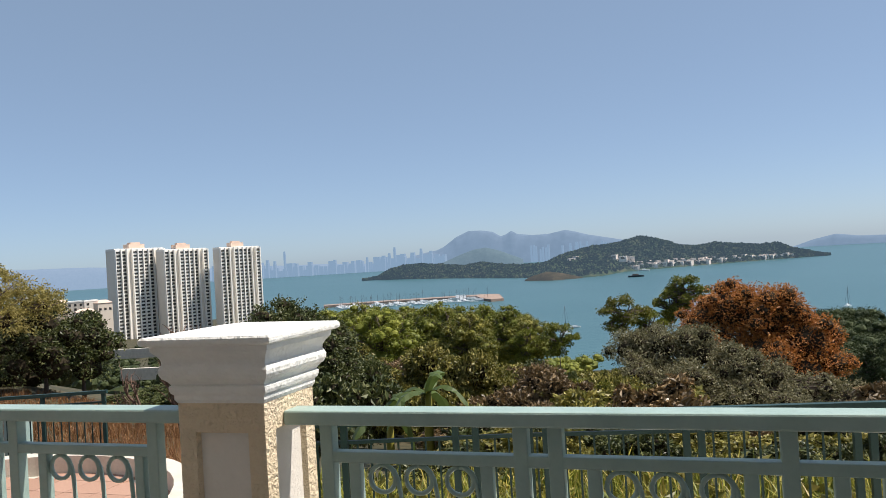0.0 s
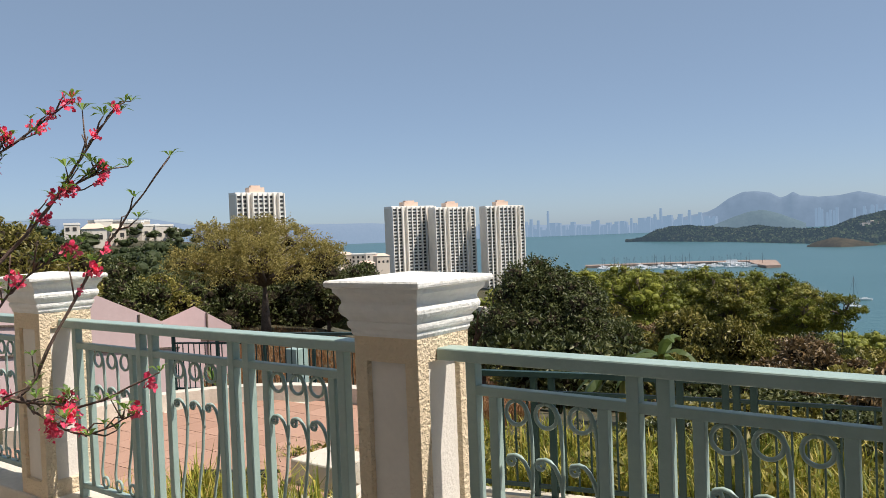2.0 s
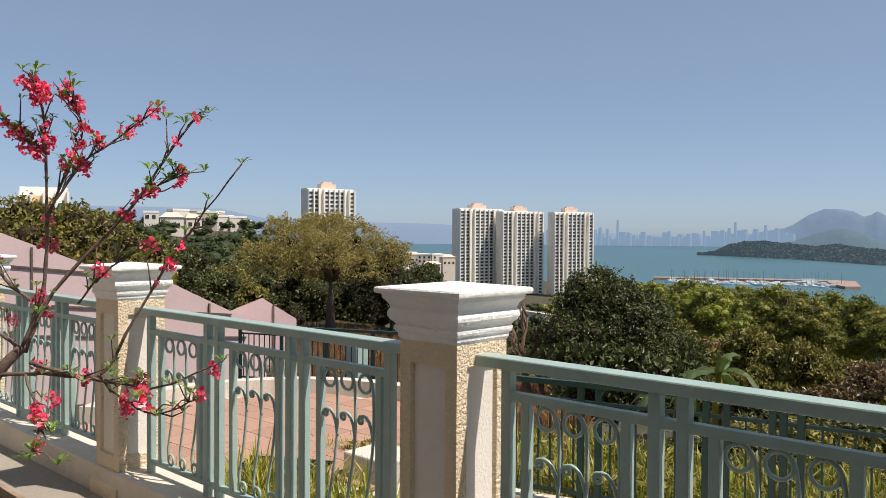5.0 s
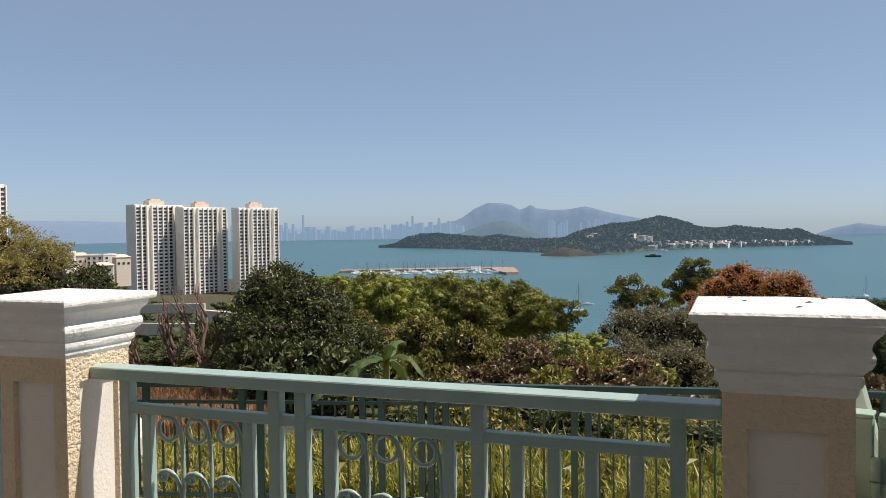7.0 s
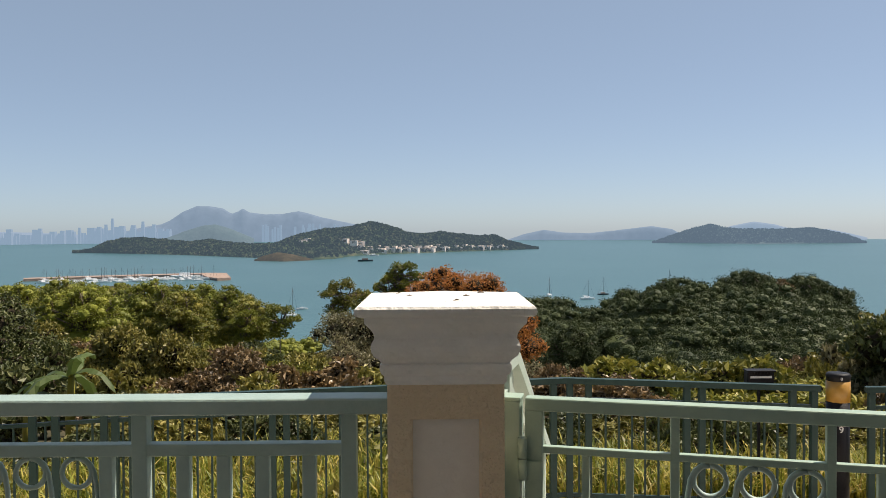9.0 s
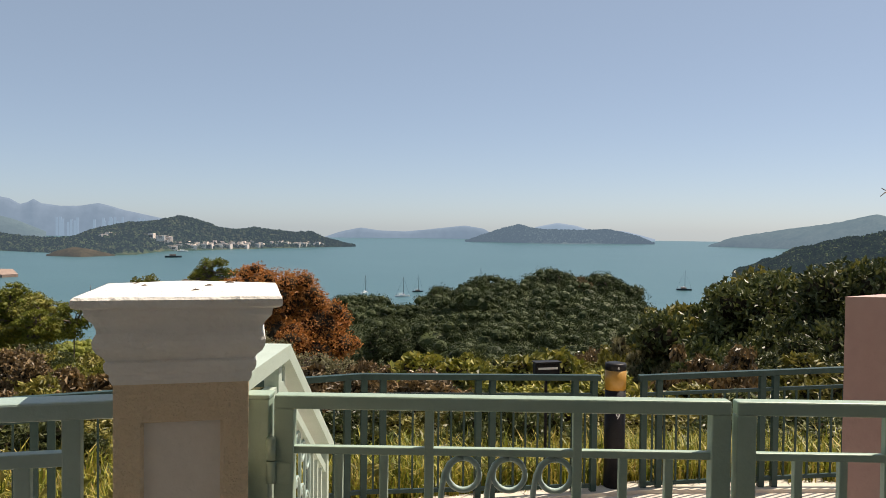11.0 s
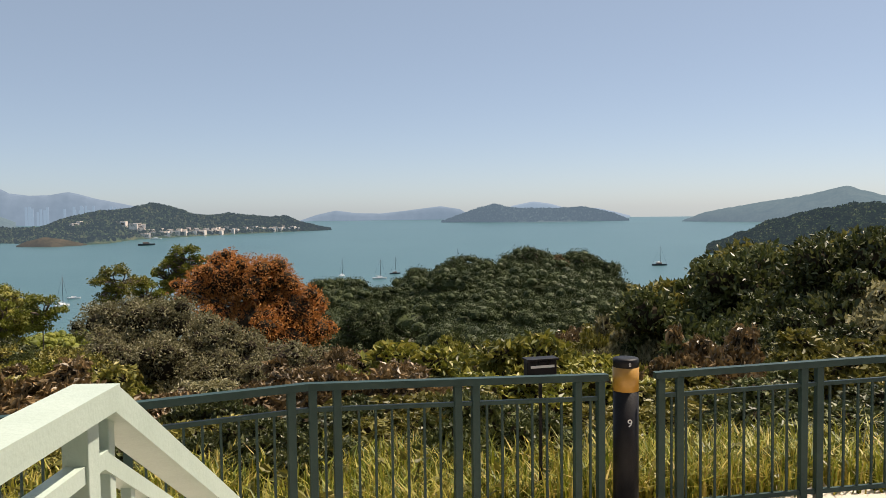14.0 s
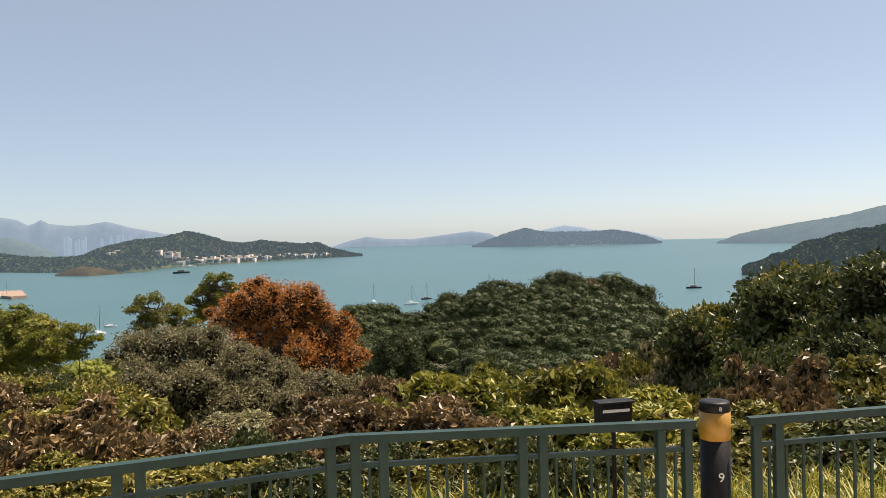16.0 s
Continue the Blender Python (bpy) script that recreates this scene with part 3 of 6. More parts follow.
tagged(part("kerb", slab([(-2.75, 3.22), (0, 3.87), (3.8, 4.42), (6.5, 4.41), (11.6, 3.44), (11.6, 3.64), (6.5, 4.61), (3.8, 4.60), (0, 4.05), (-2.75, 3.40)], -0.9, -0.625), M["concrete"]), "pale concrete kerb under the picket fence", "kerb", kind="structure")


def text_mesh(s, size, mat, name):
    cu = bpy.data.curves.new(name, "FONT")
    cu.body, cu.size, cu.extrude, cu.align_x = s, size, 0.0015, "CENTER"
    ob = bpy.data.objects.new("tmp", cu)
    scene.collection.objects.link(ob)
    me = bpy.data.meshes.new_from_object(ob.evaluated_get(bpy.context.evaluated_depsgraph_get()))
    bpy.data.objects.remove(ob)
    me.name = name
    me.materials.clear()
    me.materials.append(mat)
    return me


def bollard():
    root = thing("bollard", pose(6.279, 4.575, -0.66), "black bollard with an amber reflective band and numerals", "bollard")
    part("shaft", tube([(0, 0, 0), (0, 0, 0.98)], 0.098, 28), M["black"], root)
    part("reflective_band", tube([(0, 0, 0.965), (0, 0, 1.15)], 0.101, 28), M["amber"], root, "scuffed amber reflective band")
    part("top_cap", tube([(0, 0, 1.147), (0, 0, 1.205), (0, 0, 1.215), (0, 0, 1.218)], [0.100, 0.100, 0.094, 0.05], 28), M["black"], root)
    for s, z, size in (("9", 0.70, 0.085), ("8", 1.165, 0.040)):
        a = math.atan2(-4.5, -2.6) + 0.35
        me = text_mesh(s, size, M["numeral"], "numeral")
        part("numeral", me, None, root, at=Matrix.Translation((0.099 * math.cos(a), 0.099 * math.sin(a), z)) @ Matrix.Rotation(a + math.pi / 2, 4, "Z") @ Matrix.Rotation(math.pi / 2, 4, "X"))
    return root


bollard()


def floodlight():
    root = thing("floodlight", pose(5.714, 4.93, ground_z(5.714, 4.93)), "black floodlight on a short post behind the fence", "floodlight")
    b = 0.53 - ground_z(5.714, 4.93)
    part("stake", box(-0.012, 0.012, -0.012, 0.012, -0.3, b - 0.10, 0.003), M["black"], root)
    housing = part("housing", box(-0.125, 0.125, -0.05, 0.05, b - 0.16, b - 0.015, 0.012), M["black"], root)
    part("hood", box(-0.135, 0.135, -0.07, 0.05, b - 0.015, b, 0.004), M["black"], housing)
    part("lens", box(-0.10, 0.10, -0.054, -0.049, b - 0.075, b - 0.055), M["numeral"], housing, "pale reflective strip")
    for k in range(7):
        part("fin", box(-0.09 + 0.03 * k - 0.004, -0.09 + 0.03 * k + 0.004, -0.058, -0.05, b - 0.045, b - 0.02), M["black"], housing)
    return root


floodlight()

# ---- vegetation ----
rng = np.random.default_rng(5)


def leaf_soup(pos, out, size, aspect=0.5, droop=0.25, jitter=0.9, gen=rng):
    """Vertices and faces of folded four-cornered leaves at the given places, turned roughly outwards."""
    n = len(pos)
    d = out + gen.normal(0, jitter, (n, 3))
    d[:, 2] -= droop
    d /= np.linalg.norm(d, axis=1)[:, None] + 1e-9
    s = np.cross(d, gen.normal(0, 1, (n, 3)))
    s /= np.linalg.norm(s, axis=1)[:, None] + 1e-9
    nn = np.cross(s, d)
    L = size * gen.uniform(0.6, 1.35, n)[:, None]
    a, tip = pos - d * L * 0.5, pos + d * L * 0.5 - nn * L * 0.10
    m = pos + nn * L * 0.08
    l, r = m - s * L * aspect * 0.5, m + s * L * aspect * 0.5
    v = np.stack([a, r, tip, l], 1).reshape(-1, 3)
    f = np.arange(4 * n).reshape(n, 4)
    return v, f


def blob_points(blobs, n, gen=rng, rough=0.25, low=-0.55, shell=(0.70, 1.05)):
    b = np.array(blobs, float)
    w = (b[:, 3] * b[:, 4] + b[:, 3] * b[:, 5] + b[:, 4] * b[:, 5])
    which = gen.choice(len(b), n, p=w / w.sum())
    d = gen.normal(0, 1, (n, 3))
    d /= np.linalg.norm(d, axis=1)[:, None]
    under = d[:, 2] < low
    d[under, 2] *= -1
    ph = gen.uniform(0, 6.28, (6,))
    lump = 1 + rough * (np.sin(d[:, 0] * 5.3 + ph[0] + which) * np.sin(d[:, 1] * 6.1 + ph[1]) + 0.6 * np.sin(d[:, 2] * 9 + ph[2] + which * 2) * np.sin(d[:, 0] * 11 + ph[3]))
    r = gen.uniform(*shell, n) * lump
    return b[which, :3] + d * b[which, 3:6] * r[:, None], d


def crown_mesh(name, blobs, n, size, mat, seed=0, core=0.62, inner=1, **kw):
    gen = np.random.default_rng(seed + 11)
    pos, out = blob_points(blobs, n, gen, **kw)
    v, f = leaf_soup(pos, out, size, gen=gen)
    verts, faces = v.tolist(), f.tolist()
    # core balls; with inner=1 their dark colour paints the crown's inner shade
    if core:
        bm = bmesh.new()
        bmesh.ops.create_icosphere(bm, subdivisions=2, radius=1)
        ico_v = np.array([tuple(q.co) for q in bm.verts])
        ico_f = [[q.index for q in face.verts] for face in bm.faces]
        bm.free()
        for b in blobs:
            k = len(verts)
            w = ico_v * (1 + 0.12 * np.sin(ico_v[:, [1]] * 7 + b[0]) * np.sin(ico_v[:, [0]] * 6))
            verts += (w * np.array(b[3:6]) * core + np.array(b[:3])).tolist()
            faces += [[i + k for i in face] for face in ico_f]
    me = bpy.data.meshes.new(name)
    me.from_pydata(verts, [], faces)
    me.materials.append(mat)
    me.materials.append(M["core_shade"])
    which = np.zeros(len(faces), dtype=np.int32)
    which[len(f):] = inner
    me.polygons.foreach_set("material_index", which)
    return me


def trunk_mesh(name, limbs, mat, r=0.12):
    bm = bmesh.new()
    for pts, ra in limbs:
        n = len(pts)
        tube(pts, [ra * (1 - 0.75 * i / (n - 1)) for i in range(n)], 7, bm)
    return mesh_of(name, bm, mat)


def limbs_for(blobs, base_r, seed=0, stem=0.45):
    gen = random.Random(seed)
    b0 = min(b[2] - b[5] for b in blobs)
    fork = Vector((gen.uniform(-0.05, 0.05), gen.uniform(-0.05, 0.05), max(0.1, b0 + stem * (blobs[0][2] - b0))))
    out = [([(0, 0, -0.3), (fork.x * 0.4, fork.y * 0.4, fork.z * 0.5), tuple(fork)], base_r)]
    for b in blobs:
        e = Vector(b[:3])
        mid = fork.lerp(e, 0.5) + Vector((gen.uniform(-1, 1), gen.uniform(-1, 1), 0.3)) * 0.08 * e.length
        out.append(([tuple(fork), tuple(mid), tuple(e + Vector((0, 0, b[5] * 0.4)))], base_r * 0.6))
        for k in range(3):
            a = gen.uniform(0, 6.28)
            out.append(([tuple(mid), tuple(mid.lerp(e, 0.6) + Vector((math.cos(a) * b[3] * 0.3, math.sin(a) * b[4] * 0.3, 0))), tuple(e + Vector((math.cos(a) * b[3] * 0.75, math.sin(a) * b[4] * 0.75, b[5] * 0.2)))], base_r * 0.3))
    return out


def plant(name, label, category, m, trunk, crown, group="", crown_label=""):
    root = thing(name, m, label, category, group)
    part("trunk", trunk, None, root)
    part("crown", crown, None, root, crown_label)
    return root


def clumps(seed, n=26):
    """Leaf clumps of uneven size over a lumpy dome about a metre across, with gaps between them."""
    g = random.Random(seed)
    out = [(0, 0, 0.40, 0.42, 0.42, 0.34)]
    for k in range(n):
        a, e = k * 2.4 + g.uniform(-0.5, 0.5), math.asin(min(1, 0.02 + 0.98 * (k + 0.5) / n))
        q = g.uniform(0.50, 0.90)
        r = g.choice((0.13, 0.17, 0.22, 0.28)) * g.uniform(0.85, 1.15)
        out.append((math.cos(a) * math.cos(e) * q * 1.02, math.sin(a) * math.cos(e) * q * 1.02, 0.34 + math.sin(e) * q * 0.72, r, r, r * 0.66))
    return out


SHRUB_BLOBS = [clumps(k) for k in (3, 4, 9)]
SHRUB_LABEL = {"leaf_dark": "dense dark green broad-leaved shrub on the slope", "leaf_mid": "olive green leafy shrub on the slope", "leaf_yellow": "yellow-green leafy shrub on the slope",
               "leaf_grey": "grey-green leafy shrub on the slope", "leaf_russet": "russet-tinged shrub on the slope"}
SHRUB = {}
for i, key in enumerate(("leaf_dark", "leaf_mid", "leaf_yellow", "leaf_grey", "leaf_russet")):
    for j in range(4):
        bl = SHRUB_BLOBS[(i + j) % 3]
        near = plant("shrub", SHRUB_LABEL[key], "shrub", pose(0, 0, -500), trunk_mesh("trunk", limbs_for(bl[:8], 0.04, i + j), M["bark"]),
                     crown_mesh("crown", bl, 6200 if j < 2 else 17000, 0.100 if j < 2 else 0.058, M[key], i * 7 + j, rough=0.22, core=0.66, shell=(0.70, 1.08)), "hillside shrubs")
        SHRUB[key, j] = near

TOP_A = [-60, -45, -36.5, -34.5, -33, -30.5, -28.5, -26, -22, -20, -16, -12, -6, -2, 4, 8, 12, 20, 26, 29, 32, 34.5, 36.5, 40, 45, 60]
TOP_E = [-6.5, -7.0, -7.4, -4.6, -3.0, -2.5, -3.6, -6.2, -5.1, -5.5, -6.6, -7.3, -6.8, -7.4, -8.6, -8.8, -8.2, -7.8, -7.2, -5.6, -3.2, -2.5, -2.3, -1.2, -1.5, -1.6]


def choose(az, gen):
    r = gen.random()
    if az > 28:
        return "leaf_dark" if r < 0.44 else "leaf_grey" if r < 0.58 else "leaf_mid" if r < 0.90 else "leaf_russet"
    if az > 7:
        return "leaf_yellow" if r < 0.34 else "leaf_mid" if r < 0.68 else "leaf_dark" if r < 0.88 else "leaf_russet"
    if az > -4:
        return "leaf_grey" if r < 0.40 else "leaf_mid" if r < 0.65 else "leaf_yellow" if r < 0.88 else "leaf_russet"
    if az > -27:
        return "leaf_mid" if r < 0.44 else "leaf_yellow" if r < 0.62 else "leaf_dark" if r < 0.86 else "leaf_russet"
    return "leaf_dark" if r < 0.78 else "leaf_mid"


gen = random.Random(21)
for d0, step, rr in ((9.9, 1.7, 0.62), (11.0, 2.0, 0.8), (12.4, 2.6, 0.95), (14.6, 3.6, 1.25), (17.5, 5.0, 1.5), (22, 4.6, 1.8), (27, 4.8, 2.1), (33, 5.0, 2.5), (40, 5.2, 2.9), (48, 5.6, 3.3), (58, 6.2, 3.8), (70, 7.2, 4.4), (86, 8.8, 5.2), (104, 10.5, 6.0)):
    az = -44.0 if d0 > 24 else (-30.0 if d0 > 20 else -21.0 if d0 < 16 else 2.0)
    while az < 58:
        a = az + gen.uniform(-0.3, 0.3) * step / d0 * 57
        d = d0 * gen.uniform(0.93, 1.07)
        az += step * gen.uniform(0.72, 1.0) / d0 * 57.3 * 0.78
        if (az > 46 and d0 > 60) or (a < -33 and d0 < 46):
            continue
        p = polar(a, d)
        g = ground_z(p.x, p.y)
        top = rise(d, float(np.interp(a, TOP_A, TOP_E)) + (gen.uniform(-1.7, 0.15) if a < 28 else gen.uniform(-0.4, 0.5)))
        if d0 < 16:
            top = min(top, rise(d, gen.uniform(-12.6, -10.2) if d0 < 12 else gen.uniform(-11.5, -8.8) if d0 < 13 else gen.uniform(-10.0, -7.6)))
        elif d0 < 45 and -8 < a < 8:
            top = min(top, rise(d, gen.uniform(-11.8, -10.4)))
        r = rr * gen.uniform(0.85, 1.4)
        if -34 < a < -31 and d0 < 46:
            r = min(r, 1.6)
        h = min(top - g, r * gen.uniform(1.0, 1.9))
        if a > 28.5 and 30 < d0 < 50:
            h = top - g
            r = max(r, (0.72 if a > 35 else 0.5) * h)
        if h < (0.3 if d0 < 16 else 0.8) or (d0 < 12 and a > 24):
            continue
        kind_ = choose(a, gen)
        if d0 < 13:
            kind_ = "leaf_dark" if gen.random() < 0.55 else "leaf_mid"
        elif d0 < 21 and kind_ == "leaf_grey":
            kind_ = "leaf_mid" if gen.random() < 0.6 else "leaf_russet"
        key = (kind_, gen.randrange(2) + (2 if r > 2.3 else 0))
        copy = copy_thing(SHRUB[key], Matrix.Translation((p.x, p.y, g - 0.15)) @ Matrix.Rotation(gen.uniform(0, 6.28), 4, "Z"))
        copy.scale = (r, r, h / 1.15)
for ob in list(SHRUB.values()):
    for o in (*ob.children_recursive, ob):
        bpy.data.objects.remove(o)


def lumpy(blobs, n, seed, share=(0.32, 0.5)):
    """Clumps of foliage set over the upper side of larger crown masses."""
    g = random.Random(seed)
    out = [(*b[:3], b[3] * 0.86, b[4] * 0.86, b[5] * 0.86) for b in blobs]
    for b in blobs:
        for k in range(n):
            a, e, q = g.uniform(0, 6.28), math.asin(g.uniform(-0.35, 1)), g.uniform(0.7, 0.92)
            r = b[3] * g.uniform(*share)
            out.append((b[0] + math.cos(a) * math.cos(e) * b[3] * q, b[1] + math.sin(a) * math.cos(e) * b[4] * q, b[2] + math.sin(e) * b[5] * q, r, r, r * 0.8))
    return out


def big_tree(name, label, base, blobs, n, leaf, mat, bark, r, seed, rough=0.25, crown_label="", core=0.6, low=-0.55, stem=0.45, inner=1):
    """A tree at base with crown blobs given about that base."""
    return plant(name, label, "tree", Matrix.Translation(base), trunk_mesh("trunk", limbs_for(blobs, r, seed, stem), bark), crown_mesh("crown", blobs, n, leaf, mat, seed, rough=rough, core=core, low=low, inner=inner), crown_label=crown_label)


def blob_at(base, az, d, el, r, flat=0.85):
    p = polar(az, d, rise(d, el)) - base
    return (p.x, p.y, p.z, r, r, r * flat)


# rust-orange tree
b = polar(3.0, 92)
b.z = ground_z(b.x, b.y)
OR = [blob_at(b, 0.6, 92, -4.7, 3.8), blob_at(b, 2.6, 91, -5.2, 4.2), blob_at(b, -1.3, 93, -5.4, 3.0), blob_at(b, 4.8, 90, -6.9, 3.6), blob_at(b, 6.5, 90, -8.3, 2.2), blob_at(b, 2.2, 89, -8.0, 4.2), blob_at(b, 4.4, 89, -9.0, 4.0), blob_at(b, -0.2, 90, -7.6, 3.6)]
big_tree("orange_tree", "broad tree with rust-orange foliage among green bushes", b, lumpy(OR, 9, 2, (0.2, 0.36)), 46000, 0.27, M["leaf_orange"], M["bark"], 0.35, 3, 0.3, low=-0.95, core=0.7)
b = polar(-2.5, 46)
b.z = ground_z(b.x, b.y)
GB = [blob_at(b, az, d, el, r, 0.8) for az, d, el, r in ((-7.0, 47, -7.2, 1.5), (-4.6, 46, -7.0, 1.6), (-2.4, 46, -7.6, 1.6), (-0.2, 45, -8.6, 1.5), (2.0, 45, -9.6, 1.5), (4.3, 44, -10.3, 1.4), (6.4, 44, -10.6, 1.3), (-6.0, 44, -9.4, 1.8), (-3.2, 43, -10.2, 1.9), (0.0, 43, -11.2, 1.8), (3.2, 42, -12.2, 1.7), (6.0, 42, -12.6, 1.5))]
big_tree("grey_bush", "broad grey-green bush with pale leaves below the orange tree", b, lumpy(GB, 9, 4, (0.26, 0.46)), 62000, 0.15, M["leaf_grey"], M["bark"], 0.2, 8, 0.35, low=-0.9, core=0.55)
# dense dark tree where the slope begins
b = polar(-31.0, 34)
b.z = ground_z(b.x, b.y)
DT = [blob_at(b, az, d, el, r, 0.85) for az, d, el, r in ((-33.0, 34, -5.0, 1.3), (-31.4, 34, -4.5, 1.5), (-29.8, 34, -5.0, 1.4), (-28.4, 34, -6.2, 1.2), (-32.8, 33, -7.2, 1.6), (-30.6, 33, -7.2, 1.8), (-28.6, 33, -8.2, 1.5), (-33.2, 33, -9.4, 1.4), (-31.0, 32, -9.8, 1.7), (-28.8, 32, -10.4, 1.5))]
big_tree("mango_tree", "dense dark green broad-leaved tree on the slope", b, lumpy(DT, 9, 6, (0.22, 0.42)), 46000, 0.15, M["leaf_dark"], M["bark"], 0.25, 14, 0.3, low=-0.9, core=0.6)
# umbrella-shaped trees by the water
for k, (az, d, el, w) in enumerate(((-6.6, 120, -3.6, 3.2), (-5.0, 122, -4.5, 2.6), (-2.3, 125, -2.3, 3.0), (-3.4, 125, -3.2, 2.4), (-13.6, 130, -5.4, 2.4), (-11.2, 128, -5.2, 3.0))):
    b = polar(az, d)
    b.z = ground_z(b.x, b.y)
    tops = [blob_at(b, az + o * w / d * 57, d, el - e, w * q, 0.34) for o, e, q in ((0, 0.35, 0.62), (-0.6, 0.9, 0.55), (0.65, 1.0, 0.5), (0.1, 1.5, 0.7), (-0.3, 2.1, 0.6))]
    big_tree("umbrella_tree", "slender tree with flat layered green crown", b, lumpy(tops, 5, k), 4200, 0.34, M["leaf_lime" if k % 3 else "leaf_yellow"], M["bark"], 0.2, 30 + k, 0.3, core=0.3, low=-0.9, inner=0)
for k in range(17):
    az = -30.5 + k * 1.06 + (k % 3) * 0.2
    d = 128 + (k * 37) % 44
    el = float(np.interp(az, [-31, -27, -24, -17, -15, -12], [-3.0, -2.9, -3.0, -3.15, -3.5, -4.3])) - ((k * 7) % 5) * 0.2
    b = polar(az, d)
    b.z = ground_z(b.x, b.y)
    w = 4.4 + (k * 3 % 4) * 0.5
    tops = [blob_at(b, az + o * w / d * 57, d + q, el - e, w * s, 0.6) for o, e, s, q in ((0, 0.75, 0.55, 0), (-0.5, 1.3, 0.5, 0.8), (0.5, 1.2, 0.5, -0.6), (0.1, 1.9, 0.8, -0.8), (-0.6, 2.6, 0.7, 1), (0.6, 2.7, 0.7, -1), (0, 3.6, 0.9, 0))]
    big_tree("leafy_tree", "leafy yellow-green tree above the marina", b, lumpy(tops, 8, k, (0.22, 0.42)), 9000, 0.34, M["leaf_lime" if k % 4 else "leaf_yellow"], M["bark"], 0.25, 130 + k, 0.3, core=0.55, low=-0.9, inner=0)
# bronze-yellow spreading tree on the lower terrace
b = polar(-50.8, 47)
b.z = ground_z(b.x, b.y) + 0.1
YT = [blob_at(b, -51.2, 47, 0.0, 1.5, 0.75), blob_at(b, -53.4, 46, -0.6, 1.4, 0.75), blob_at(b, -49.0, 47, -0.4, 1.5, 0.75), blob_at(b, -55.0, 46, -2.0, 1.2, 0.8), blob_at(b, -47.4, 47, -1.4, 1.3, 0.8), blob_at(b, -51.4, 44.5, -1.6, 1.7, 0.8),
      blob_at(b, -49.6, 49, -1.8, 1.6, 0.8), blob_at(b, -53.2, 45, -2.4, 1.4, 0.8), blob_at(b, -48.6, 45.5, -2.5, 1.3, 0.8), blob_at(b, -50.4, 48, 0.5, 1.0, 0.75), blob_at(b, -52.4, 47, 0.3, 1.0, 0.75), blob_at(b, -46.2, 46, -1.6, 1.0, 0.8), blob_at(b, -56.2, 45, -1.6, 1.0, 0.8), blob_at(b, -54.4, 47, 0.2, 1.0, 0.8)]
big_tree("spreading_tree", "spreading tree with dense bronze-yellow foliage", b, YT, 40000, 0.125, M["leaf_bronze"], M["bark"], 0.36, 5, 0.35, core=0.2, stem=0.12, low=-0.6)
for k, (az, d, el, w, key) in enumerate(((-46.4, 50, -2.2, 2.2, "leaf_dark"), (-44.2, 52, -2.8, 1.8, "leaf_dark"), (-53.4, 55, -2.7, 2.6, "leaf_dark"), (-56.8, 54, -2.9, 2.4, "leaf_dark"), (-50.6, 57, -2.8, 2.6, "leaf_dark"), (-48.0, 56, -2.9, 2.5, "leaf_dark"),
                                       (-68.5, 34, 0.2, 2.4, "leaf_mid"), (-65.6, 36, -0.4, 2.2, "leaf_mid"), (-71.5, 33, 0.4, 2.2, "leaf_mid"), (-75, 34, 0.6, 2.3, "leaf_mid"), (-63.6, 40, -1.3, 2.0, "leaf_dark"), (-60.5, 42, -2.2, 1.9, "leaf_dark"), (-58.3, 44, -3.0, 1.8, "leaf_mid"))):
    b = polar(az, d)
    b.z = ground_z(b.x, b.y)
    tops = [blob_at(b, az + o * w / d * 57, d + q, el - e, w * s, 0.8) for o, e, s, q in ((0, 0.6, 0.75, 0), (-0.65, 1.8, 0.6, 0.8), (0.65, 1.6, 0.6, -0.6), (0.1, 3.0, 0.9, -0.8))]
    big_tree("leafy_tree", "leafy dark green tree behind the lower terrace", b, lumpy(tops, 6, k), 6500, 0.2, M[key], M["bark"], 0.16, 60 + k, 0.3)

# far woods: clumps of foliage in one sheet
gen = random.Random(8)


def woods(name, label, spots, mat, leaves, leaf):
    blobs = []
    g_ = random.Random(len(spots))
    for (x, y, g, r, h) in spots:
        blobs.append((x, y, g + h * 0.5, r, r, h * 0.5))
        for k in range(15):
            a, q = g_.uniform(0, 6.28), math.sqrt(g_.uniform(0.02, 0.95))
            s = g_.choice((0.14, 0.2, 0.28, 0.36)) * g_.uniform(0.8, 1.2)
            blobs.append((x + math.cos(a) * r * q, y + math.sin(a) * r * q, g + h * (0.5 + 0.48 * math.sqrt(1 - q * q)) + g_.uniform(-0.3, 0.3), r * s, r * s, r * s * g_.uniform(0.7, 1.0)))
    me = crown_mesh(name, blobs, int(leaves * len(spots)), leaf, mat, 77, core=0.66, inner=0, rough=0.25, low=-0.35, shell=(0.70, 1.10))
    return tagged(new(name, me), label, "woodland", kind="stuff")


